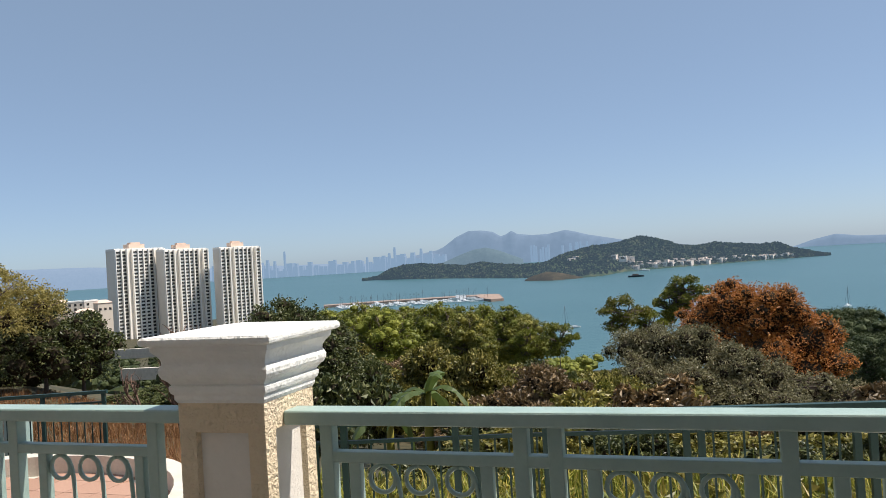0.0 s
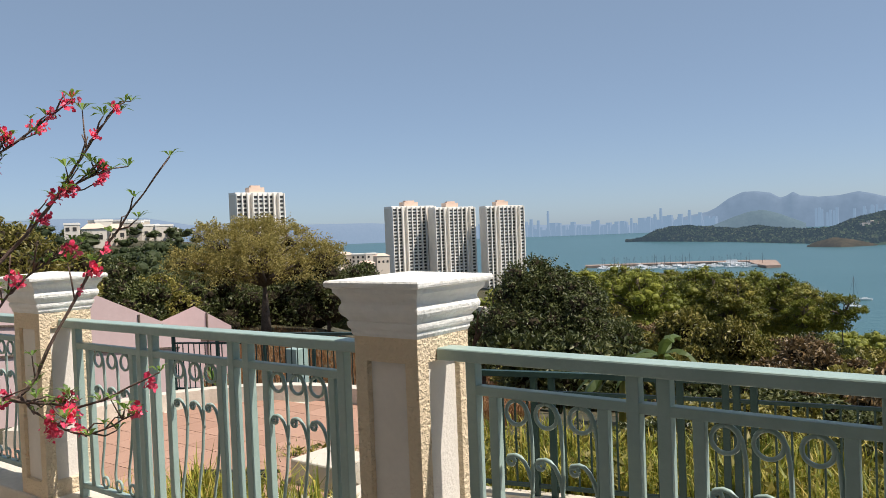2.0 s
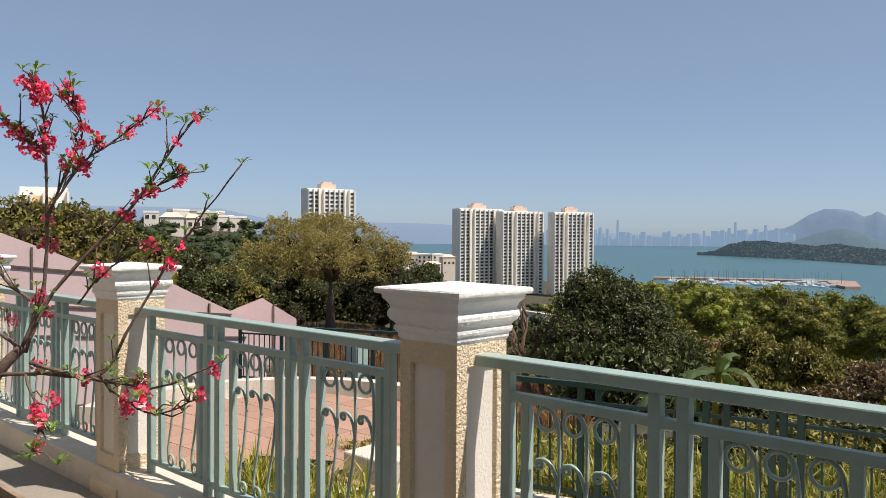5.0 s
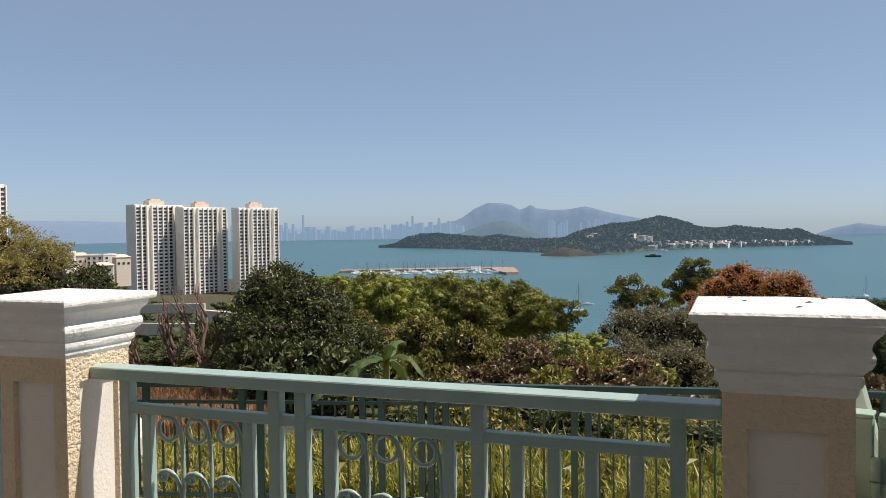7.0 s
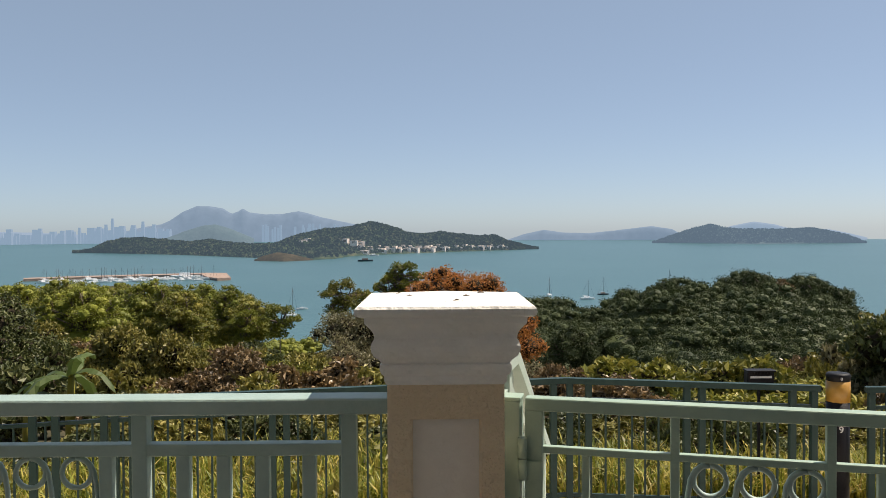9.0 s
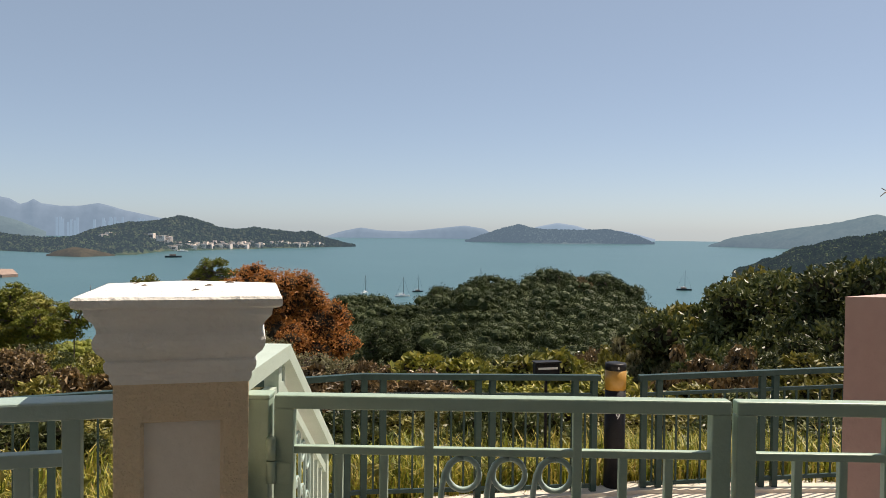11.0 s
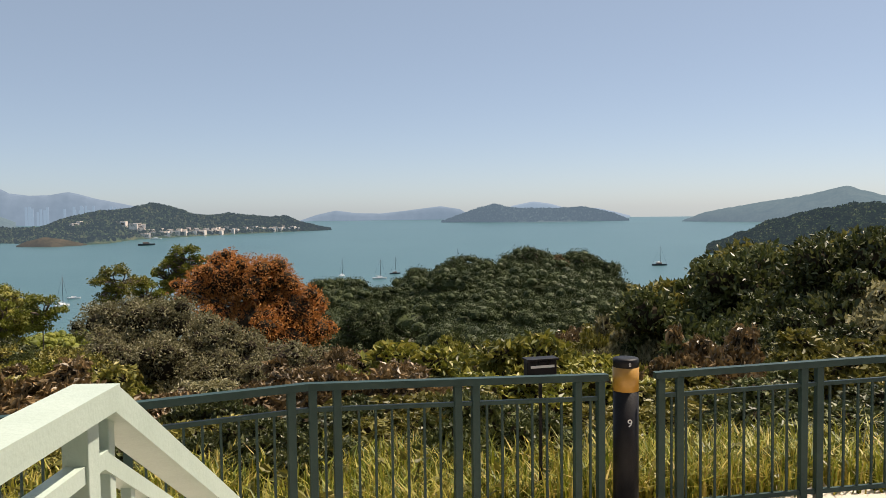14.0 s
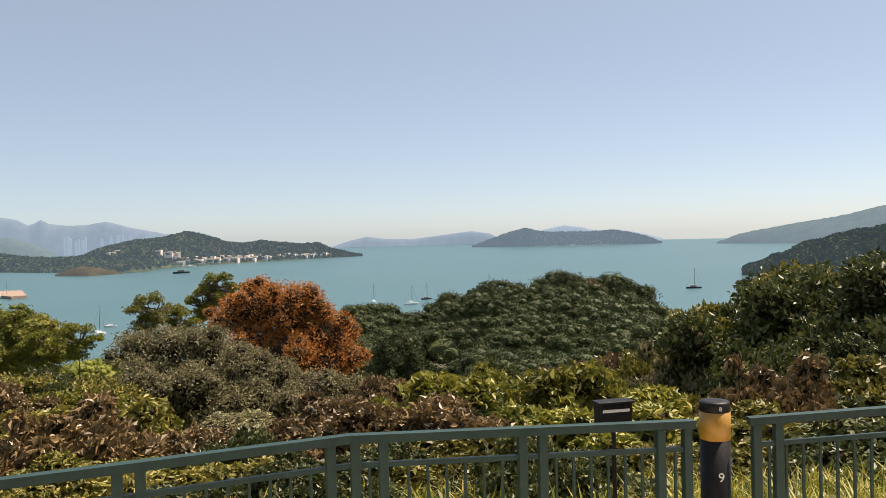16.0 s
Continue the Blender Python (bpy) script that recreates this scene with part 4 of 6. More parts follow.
spots = []
HILL_A, HILL_E = [4, 6, 8.5, 11.8, 13.4, 15.9, 17.9, 20.2, 21.5, 23.2, 25.2, 26.8, 27.9, 28.5, 31], [-6.0, -4.9, -5.0, -5.3, -4.3, -3.4, -3.7, -3.7, -2.9, -3.4, -3.2, -4.0, -4.9, -6.0, -7]
for d in (128, 140, 152, 165, 178, 192, 206, 220, 234, 248, 262):
    az = 5.5
    while az < 37:
        dd, a = d * gen.uniform(0.95, 1.05), az + gen.uniform(-0.5, 0.5)
        p = polar(a, dd)
        crest = rise(262, float(np.interp(a, HILL_A, HILL_E)))
        top = crest - (262 - dd) * 0.055 * (1 + 0.004 * (262 - dd)) + gen.uniform(-3.4, 0.9)
        r = gen.uniform(4.6, 7.4)
        if d == 262:
            top = min(top, crest - 0.2)
        h = gen.uniform(6, 10)
        spots.append((p.x, p.y, top - h * 1.05, r, h))
        az += gen.uniform(1.2, 2.1) * 190 / d
woods("woodland_hill", "dense dark woodland on a rounded knoll by the shore", spots, M["leaf_forest"], 1900, 0.46)
for k, (az, el, r, key) in enumerate(((21.6, -2.75, 4.6, "leaf_forest"), (25.4, -3.1, 4.0, "leaf_forest"), (15.9, -3.3, 4.4, "leaf_forest"), (26.9, -3.7, 4.2, "leaf_forest"), (23.6, -3.3, 3.2, "leaf_russet"), (13.2, -4.2, 4.0, "leaf_forest"), (9.6, -6.6, 4.4, "leaf_forest"), (11.0, -8.2, 3.6, "leaf_forest"))):
    d = 250 if el > -5 else 150
    b = polar(az, d)
    b.z = ground_z(b.x, b.y)
    tops = [blob_at(b, az + o * r / d * 57, d + q, el - e * 57 * r / d, r * w, 0.8) for o, e, w, q in ((0, 0.62, 0.62, 0), (-0.6, 0.95, 0.5, 0.8), (0.62, 1.0, 0.52, -0.6), (0.1, 1.3, 0.8, -1.5), (-0.7, 1.7, 0.6, -1), (0.7, 1.75, 0.6, -1))]
    big_tree("leafy_tree", "tall dark round-crowned tree on the wooded knoll" if key == "leaf_forest" else "russet-crowned tree on the wooded knoll", b, lumpy(tops, 7, 50 + k, (0.22, 0.42)), 7000, 0.42, M[key], M["bark"], 0.3, 230 + k, 0.25, core=0.6, low=-0.9, inner=0)
spots = []
for d in (120, 145, 175, 210, 255, 310, 380, 460, 560, 680, 820):
    az = -34.0
    while az < 2:
        a, dd = az + gen.uniform(-0.6, 0.6), d * gen.uniform(0.95, 1.05)
        az += gen.uniform(5.5, 8.5) / d * 57 * (1.0 if d < 250 else 1.5)
        if a > -9 and d > 240 or a > -14 and d > 400 or a > -2 and d > 170:
            continue
        p = polar(a, dd)
        g = ground_z(p.x, p.y)
        spots.append((p.x, p.y, g - 0.5, gen.uniform(4, 6.5) * (1 if d < 300 else 1.5), gen.uniform(4.5, 8) if d < 300 else gen.uniform(5, 9)))
woods("woodland_slope", "green trees running down to the marina", spots, M["leaf_lime"], 300, 0.6)
spots = []
for d in (62, 76, 92, 112, 138, 170, 210, 260, 320, 390, 470):
    az = -84.0
    while az < -33:
        a, dd = az + gen.uniform(-0.8, 0.8), d * gen.uniform(0.94, 1.06)
        az += gen.uniform(5.0, 8.0) / d * 57 * (1.0 if d < 200 else 1.5)
        if d < 100 and -57 < a < -41:
            continue
        p = polar(a, dd)
        g = ground_z(p.x, p.y)
        spots.append((p.x, p.y, g - 0.4, gen.uniform(2.6, 4.6) * (1 if d < 200 else 1.5), gen.uniform(2.5, 5.5) * (1 if d < 200 else 1.2)))
woods("woodland_left", "scrubby woodland on the hill below the villas", spots, M["leaf_forest"], 280, 0.5)


# grass
def grass(name, label, region, n, mat, h, seed):
    g = np.random.default_rng(seed)
    pts = []
    for _ in range(n // 9):
        x, y = region(g)
        pts += [(x + g.normal(0, 0.06), y + g.normal(0, 0.06), ground_z(x, y)) for _ in range(9)]
    p = np.array(pts)
    n = len(p)
    a = g.uniform(0, 6.28, n)
    tall = np.repeat(g.uniform(0.35, 1.0, n // 9), 9) ** 1.3
    hh = (h[0] + (h[1] - h[0]) * tall * g.uniform(0.5, 1.0, n)) * np.interp(p[:, 0], [4, 8], [1.0, 1.3])
    out = g.uniform(0.08, 0.85, n)
    lean = np.stack([np.cos(a), np.sin(a), 0 * a], 1) * (hh * out)[:, None]
    side = np.stack([-np.sin(a), np.cos(a), 0 * a], 1) * g.uniform(0.004, 0.013, n)[:, None]
    up = np.stack([0 * a, 0 * a, hh], 1)
    tip = up * (1.0 - 0.28 * out)[:, None]
    v = np.stack([p - side, p + side, p + up * 0.62 + lean * 0.32 + side * 0.8, p + up * 0.62 + lean * 0.32 - side * 0.8, p + tip + lean], 1).reshape(-1, 3)
    k = np.arange(n)[:, None] * 5
    f4 = (k + np.array([0, 1, 2, 3])).tolist()
    f3 = (k + np.array([3, 2, 4])).tolist()
    me = bpy.data.meshes.new(name)
    me.from_pydata(v.tolist(), [], f4 + f3)
    me.materials.append(mat)
    return tagged(new(name, me), label, "grass", kind="stuff")


def verge(g):
    x = g.uniform(-6, 13)
    front = np.interp(x, [-6, -2.7, 0, 3.8, 6.5, 13], [3.9, 3.5, 4.15, 4.75, 4.75, 3.6])
    return x, front + abs(g.normal(0, 1)) * float(np.interp(x, [-6, 3, 7, 13], [1.7, 1.5, 2.6, 3.2])) * g.uniform(0.1, 1.2)


def bank(g):
    p = polar(g.uniform(-60, -33), g.uniform(13, 50))
    return p.x, p.y


grass("tall_grass", "tall yellow-green grass behind the picket fence", verge, 46000, M["grass_blade"], (0.10, 0.48), 4)
grass("dry_grass", "brown dry grass on the bank", bank, 44000, M["grass_brown"], (0.25, 0.7), 6)
gw = np.random.default_rng(14)
weed = np.array([verge(gw) for _ in range(4000)])
weed = np.stack([weed[:, 0], weed[:, 1], [ground_z(x, y) for x, y in weed]], 1)
weed[:, 2] += gw.uniform(0.03, 0.38, len(weed)) * (0.4 + 0.6 * np.abs(np.sin(weed[:, 0] * 2.3 + weed[:, 1])))
wv_, wf_ = leaf_soup(weed, np.tile([0.0, 0.0, 0.6], (len(weed), 1)), 0.12, gen=gw)
wm_ = bpy.data.meshes.new("weeds")
wm_.from_pydata(wv_.tolist(), [], wf_.tolist())
wm_.materials.append(M["leaf_mid"])
tagged(new("weeds", wm_), "low leafy weeds among the grass", "weeds", kind="stuff")
grass("wild_grass", "straw-coloured grass below the balustrade", lambda g: (g.uniform(-4.8, -0.4), g.uniform(0.35, 2.3)), 5000, M["grass_blade"], (0.25, 0.75), 9)


# banana plant
def banana(base, s):
    root = thing("banana_plant", Matrix.Translation(base) @ Matrix.Diagonal((s, s, s, 1)), "banana plant with long arching torn leaves", "banana plant")
    part("pseudostem", tube([(0, 0, -1.6), (0, 0, 0.8), (0.05, 0, 1.8)], [0.16, 0.13, 0.08], 10), M["leaf_yellow"], root)
    gen = random.Random(3)
    for k in range(7):
        a, up, L = k * 0.9 + gen.uniform(-0.4, 0.4), gen.uniform(0.35, 1.35), gen.uniform(1.2, 2.4)
        bm = bmesh.new()
        pts, prev = [], None
        for i in range(11):
            f = i / 10
            r = L * f * (1 - 0.15 * f)
            z = 1.7 + up * 1.6 * f - 1.9 * f * f * (1.4 - up * 0.5)
            w = 0.22 * gen.uniform(0.6, 1.15) * math.sin(math.pi * min(1, 0.08 + f * 0.92)) ** 0.7
            c = Vector((math.cos(a) * r, math.sin(a) * r, z))
            sd = Vector((-math.sin(a), math.cos(a), 0))
            row = [bm.verts.new(c - sd * w - Vector((0, 0, w * gen.uniform(0.2, 0.7)))), bm.verts.new(c), bm.verts.new(c + sd * w - Vector((0, 0, w * gen.uniform(0.2, 0.7))))]
            if prev:
                bm.faces.new((prev[0], prev[1], row[1], row[0]))
                bm.faces.new((prev[1], prev[2], row[2], row[1]))
            prev = row
        part("leaf_blade", bm, M["leaf_banana"], root)
    return root


b = polar(-24.2, 13.2)
banana(Vector((b.x, b.y, ground_z(b.x, b.y) + 0.20)), 0.56)
b = polar(-26.8, 13.8)
banana(Vector((b.x, b.y, ground_z(b.x, b.y) - 0.05)), 0.52)


# bare brown tree
def bare_tree(base, h, seed):
    gen = random.Random(seed)
    root = thing("bare_tree", Matrix.Translation(base), "bare tree with crooked brown branches", "tree")
    limbs = []

    def grow(p, d, L, r, lev):
        pts = [p]
        for i in range(4):
            d = (d + Vector((gen.uniform(-1, 1), gen.uniform(-1, 1), gen.uniform(-0.2, 0.5))) * 0.25).normalized()
            pts.append(pts[-1] + d * L / 4)
        limbs.append(([tuple(q) for q in pts], r))
        if lev:
            for k in range(4):
                nd = (d + Vector((gen.uniform(-1, 1), gen.uniform(-1, 1), gen.uniform(-0.1, 0.7))) * 0.8).normalized()
                grow(pts[2 + k % 3], nd, L * gen.uniform(0.45, 0.75), r * 0.5, lev - 1)

    grow(Vector((0, 0, -0.3)), Vector((-0.3, 0, 1)), h * 0.5, h * 0.045, 3)
    part("trunk", trunk_mesh("trunk", limbs, M["bark_red"]), None, root)
    return root


for k, (az, d, h) in enumerate(((-36.6, 34, 5.6), (-38.3, 36, 4.6), (-40.5, 38, 3.6), (-35.2, 33, 3.6))):
    b = polar(az, d)
    bare_tree(Vector((b.x, b.y, ground_z(b.x, b.y))), h, 40 + k)


# ---- blossom tree in a timber planter ----
def blossom_tree():
    gen = random.Random(12)
    base = Vector((-2.55, -1.38, 0.12))
    root = thing("blossom_tree", Matrix.Translation(base), "young peach tree with crimson blossom and fresh leaves in a planter", "tree")
    def smooth(points, steps=5):
        """A curve through the points, about the tree's base."""
        q = [Vector(p) - base for p in points]
        q = [q[0] * 2 - q[1]] + q + [q[-1] * 2 - q[-2]]
        out = []
        for a, b, c, d in zip(q, q[1:], q[2:], q[3:]):
            for k in range(steps):
                u = k / steps
                out.append(0.5 * (2 * b + (c - a) * u + (2 * a - 5 * b + 4 * c - d) * u * u + (3 * b - a - 3 * c + d) * u ** 3))
        return out + [q[-2]]

    def knobby(pts, r0, r1, name):
        n = len(pts)
        pts = [p + Vector((gen.gauss(0, 1), gen.gauss(0, 1), gen.gauss(0, 1))) * r1 * 0.6 for p in pts]
        part(name, tube([tuple(p) for p in pts], [(r0 + (r1 - r0) * i / (n - 1)) * gen.uniform(0.85, 1.2) for i in range(n)], 7), M["twig"], root)
        ends.append(pts[-1])
        return pts

    ends, spots_, buds = [], [], []
    part("trunk", tube([tuple(p) for p in smooth([(-2.55, -1.38, 0.10), (-2.38, -1.40, 0.45), (-2.16, -1.34, 0.86), (-2.02, -1.23, 1.13), (-1.96, -1.13, 1.26)])], [0.05 - 0.0013 * k for k in range(21)], 9), M["twig"], root)
    for r0, heavy, points in (
            (0.019, 10, [(-1.96, -1.13, 1.26), (-1.91, -1.05, 1.55), (-1.88, -1.04, 1.90), (-1.83, -1.06, 2.24), (-1.77, -1.10, 2.45), (-1.73, -1.16, 2.61)]),
            (0.017, 3, [(-1.90, -1.14, 1.24), (-1.83, -1.03, 1.54), (-1.60, -0.77, 1.93), (-1.48, -0.67, 2.14), (-1.36, -0.60, 2.32), (-1.26, -0.56, 2.43)]),
            (0.017, 2, [(-1.84, -1.14, 1.20), (-1.64, -0.89, 1.12), (-1.53, -0.75, 1.40), (-1.37, -0.57, 1.80), (-1.07, -0.41, 2.20)]),
            (0.020, 3, [(-1.97, -1.23, 1.13), (-1.80, -1.04, 1.13), (-1.49, -0.81, 1.09), (-1.34, -0.71, 1.08), (-1.05, -0.53, 1.22)]),
            (0.011, 4, [(-1.62, -0.89, 1.13), (-1.50, -0.85, 1.04), (-1.34, -0.74, 0.95), (-1.12, -0.62, 1.04)]),
            (0.012, 4, [(-1.81, -1.06, 1.95), (-1.69, -0.94, 2.20), (-1.57, -0.81, 2.33), (-1.42, -0.67, 2.49)]),
            (0.009, 3, [(-1.52, -0.77, 2.00), (-1.43, -0.70, 2.07), (-1.31, -0.60, 2.16)]),
            (0.009, 4, [(-1.80, -1.07, 2.23), (-1.85, -1.16, 2.32), (-1.89, -1.23, 2.41)]),
            (0.015, 4, [(-1.96, -1.08, 1.49), (-2.11, -1.16, 1.61), (-2.25, -1.27, 1.85), (-2.30, -1.30, 2.15)]),
            (0.018, 4, [(-1.95, -1.12, 1.24), (-2.16, -1.23, 1.38), (-2.37, -1.35, 1.61), (-2.60, -1.40, 2.00)]),
            (0.011, 6, [(-1.86, -1.05, 1.90), (-1.82, -0.97, 2.15), (-1.77, -0.90, 2.38), (-1.77, -0.96, 2.51)]),
            (0.011, 5, [(-1.84, -1.16, 1.14), (-1.69, -1.15, 0.93), (-1.57, -1.24, 0.78)]),
            (0.009, 2, [(-1.70, -0.96, 1.49), (-1.63, -0.84, 1.66), (-1.46, -0.64, 1.82)])):
        pts = knobby(smooth(points), r0 * 0.62, 0.0035, "branch")
        n = len(pts)
        for k in range(heavy):
            spots_.append(pts[gen.randrange(n // 3, n)])
        for k in range(14):
            i = gen.randrange(2, n - 1)
            way = (pts[i + 1] - pts[i - 1]).normalized() + Vector((gen.uniform(-1, 1), gen.uniform(-1, 1), gen.uniform(-0.3, 0.9))) * 0.9
            tip = pts[i] + way.normalized() * gen.choice((0.05, 0.07, 0.11, 0.18))
            mid = pts[i].lerp(tip, 0.5) + Vector((0, 0, gen.uniform(-0.02, 0.03)))
            twig = knobby([pts[i], mid, tip], 0.0045, 0.0025, "twig")
            if k < heavy // 2:
                spots_.append(twig[-1])
        for k in range(4):
            buds.append(pts[gen.randrange(2, n)])
    # blossom clusters
    pet = []
    for k in range(3):
        bm = bmesh.new()
        for q in range(26):
            c = Vector((gen.gauss(0, 1), gen.gauss(0, 1), gen.gauss(0, 1))).normalized() * gen.uniform(0.2, 1) * 0.045
            u = Vector((gen.gauss(0, 1), gen.gauss(0, 1), gen.gauss(0, 1))).normalized()
            w = u.cross(Vector((gen.gauss(0, 1), gen.gauss(0, 1), gen.gauss(0, 1)))).normalized()
            nn = u.cross(w)
            s = gen.uniform(0.009, 0.016)
            bm.faces.new([bm.verts.new(c + u * s * x + w * s * y + nn * s * z) for x, y, z in ((-1, 0, 0), (-0.2, -0.8, 0.3), (1, -0.5, 0.1), (1, 0.5, 0.1), (-0.2, 0.8, 0.3))])
        pet.append(mesh_of("blossom", bm, M["petal"]))
    tuft = []
    for k in range(3):
        bm = bmesh.new()
        for q in range(7):
            a = q * 0.9 + gen.uniform(-0.3, 0.3)
            d = Vector((math.cos(a) * 0.75, math.sin(a) * 0.75, gen.uniform(0.2, 0.9))).normalized()
            sd = d.cross(Vector((0, 0, 1))).normalized()
            L = gen.uniform(0.06, 0.135)
            bm.faces.new([bm.verts.new(v) for v in (Vector((0, 0, 0)), d * L * 0.5 + sd * L * 0.10 + Vector((0, 0, 0.004)), d * L - Vector((0, 0, L * 0.25)), d * L * 0.5 - sd * L * 0.10 + Vector((0, 0, 0.004)))])
        tuft.append(mesh_of("leaf_tuft", bm, M["peach_leaf"]))
    for i, p in enumerate(ends + buds):
        if i % 3 != 1:
            part("leaf_tuft", tuft[i % 3], None, root, at=Matrix.Translation(p) @ Matrix.Rotation(gen.uniform(0, 6), 4, "Z") @ Matrix.Scale(gen.uniform(0.45, 1.0), 4))
    for p in spots_:
        for k in range(gen.choice((1, 1, 2))):
            part("blossom", pet[gen.randrange(3)], None, root, at=Matrix.Translation(p + Vector((gen.gauss(0, 1), gen.gauss(0, 1), gen.gauss(0, 1))) * 0.018) @ Matrix.Rotation(gen.uniform(0, 6), 4, "Z") @ Matrix.Scale(gen.uniform(0.65, 1.15), 4))
    return root


blossom_tree()
pl = thing("timber_planter", pose(-3.38, -1.36, 0.0), "weathered timber planter box filled with dark soil", "planter")
for k in range(2):
    z = 0.01 + 0.125 * k
    for nm, bb in (("front_board", (-0.95, 0.95, -0.50, -0.465)), ("back_board", (-0.95, 0.95, 0.465, 0.50)), ("end_board", (0.915, 0.95, -0.463, 0.463)), ("end_board", (-0.95, -0.915, -0.463, 0.463))):
        part(nm, box(*bb, z, z + 0.12, 0.004), M["timber"], pl)
part("soil", box(-0.91, 0.91, -0.46, 0.46, 0.0, 0.20), M["soil"], pl)
gen = random.Random(31)

# ---- lower terrace on the side: terracotta patio, kerb ring, block, fence ----
PC = Vector((-6.6, 3.75, 0))
pz = -0.86
bm = bmesh.new()
vs = [bm.verts.new((PC.x + 2.75 * math.cos(a), PC.y + 2.75 * math.sin(a), pz - 0.03)) for a in [2 * math.pi * k / 40 for k in range(40)]]
bm.faces.new(vs)
patio = tagged(part("patio", bm, M["concrete"]), "round terracotta paved patio below the balustrade", "patio", kind="structure")
tile = mesh_of("tile", box(-0.245, 0.245, -0.245, 0.245, -0.03, 0.0), M["terracotta"])
for i in range(-6, 7):
    for j in range(-6, 7):
        if math.hypot(i * 0.5, j * 0.5) < 2.55:
            part("tile", tile, None, patio, at=pose(PC.x + i * 0.5, PC.y + j * 0.5, pz))


def arc_wall(c, r0, r1, a0, a1, z0, z1, n=28):
    bm = bmesh.new()
    prev = None
    for k in range(n + 1):
        a = radians(a0 + (a1 - a0) * k / n)
        ring = [bm.verts.new((c.x + r * math.cos(a), c.y + r * math.sin(a), z)) for r, z in ((r0, z0), (r1, z0), (r1, z1), (r0, z1))]
        if prev:
            for i in range(4):
                bm.faces.new((prev[i], prev[(i + 1) % 4], ring[(i + 1) % 4], ring[i]))
        else:
            bm.faces.new(ring[::-1])
        prev = ring
    bm.faces.new(prev)
    bmesh.ops.recalc_face_normals(bm, faces=bm.faces)
    return bm


tagged(part("kerb_ring", arc_wall(PC, 2.6, 2.85, 20, 215, -1.3, -0.62), M["concrete"]), "curved pale kerb around the terracotta patio", "kerb", kind="structure")
tagged(part("patio_path", slab([(-9.5, -0.2), (-3.4, 0.2), (-3.4, 3.3), (-4.6, 4.4), (-9.5, 6.5)], -1.3, -0.93), M["paving"]), "grey paving around the patio", "paving", kind="structure")
tagged(part("stone_block", box(-4.45, -3.75, 3.15, 3.75, -0.93, -0.60, 0.02), M["concrete"]), "low pale concrete block beside the patio", "block")
gr = thing("drain_grate", pose(-5.1, 2.75, -0.83, 0, 0, 30), "dark metal drain grate lying on the paving", "grate")
for k in range(9):
    part("slat", box(-0.5, 0.5, -0.32 + 0.08 * k - 0.025, -0.32 + 0.08 * k + 0.025, -0.03, 0.0), M["black"], gr)
part("frame", box(-0.52, 0.52, -0.38, -0.355, -0.1, 0.002), M["black"], gr)
part("frame", box(-0.52, 0.52, 0.355, 0.38, -0.1, 0.002), M["black"], gr)
picket_fence("dark picket fence behind the patio", (-11.2, 6.2), (-7.6, 7.7), 0.05, 0.05, 1.15, [0.01, 0.25, 0.5, 0.75, 0.99])


def pink_house(name, label, pts, d, depth, seams):
    """A pink house whose sloping gable faces the terrace; pts: azimuth and elevation of its outline."""
    root = thing(name, pose(0, 0, 0), label, "house")
    am = (pts[0][0] + pts[-1][0]) / 2
    flat = lambda a, e, dd=d: polar(a, dd / math.cos(radians(a - am)), rise(dd / math.cos(radians(a - am)), e))
    front = [flat(a, e) for a, e in pts]
    nrm = (polar((pts[0][0] + pts[-1][0]) / 2, 1) - Vector((EYE.x, EYE.y, 0)))
    nrm.z = 0
    nrm.normalize()
    bm = bmesh.new()
    fv, bv = [bm.verts.new(p) for p in front], [bm.verts.new(p + nrm * depth - Vector((0, 0, depth * 0.16))) for p in front]
    n = len(front)
    for i in range(n):
        bm.faces.new((fv[i], fv[(i + 1) % n], bv[(i + 1) % n], bv[i]))
    bm.faces.new(fv[::-1])
    bm.faces.new(bv)
    bmesh.ops.recalc_face_normals(bm, faces=bm.faces)
    part("wall", bm, M["pink_roof"], root)
    for (a0, e0), (a1, e1) in seams:
        part("seam", bar(flat(a0, e0, d - 0.02), flat(a1, e1, d - 0.02), 0.05, 0.05), M["bark"], root)
    return root


pink_house("pink_house", "pink house with a long sloping gable and panel seams", [(-84, -13), (-84, 3.4), (-79, 2.6), (-72.5, 0.13), (-66.7, -2.3), (-62.5, -3.1), (-55.6, -6.6), (-55.6, -13)], 24, 9,
           [((-70.5, -0.9), (-70.5, -13)), ((-64.0, -3.0), (-64.0, -13)), ((-59.5, -4.8), (-59.5, -13)), ((-76, -1.6), (-67, -2.6)), ((-70.5, -4.6), (-58, -5.6)), ((-79, -6), (-57, -7.2)), ((-75, 1), (-75, -13))])
pink_house("pink_annex", "smaller pink house with a pitched end wall", [(-58.8, -11.5), (-58.8, -5.7), (-55.8, -4.5), (-53.4, -6.0), (-53.4, -11.5)], 30, 7, [((-55.0, -5.0), (-55.0, -11.5)), ((-58, -6.6), (-53.6, -7.0))])
p = polar(-55.2, 17.0)
palm = thing("spiky_plant", Matrix.Translation((p.x, p.y, ground_z(p.x, p.y))), "small spiky green plant before the pink house", "plant")
part("stem", tube([(0, 0, -0.1), (0.02, 0, 0.6), (0, 0, 1.0)], [0.06, 0.05, 0.04], 7), M["bark"], palm)
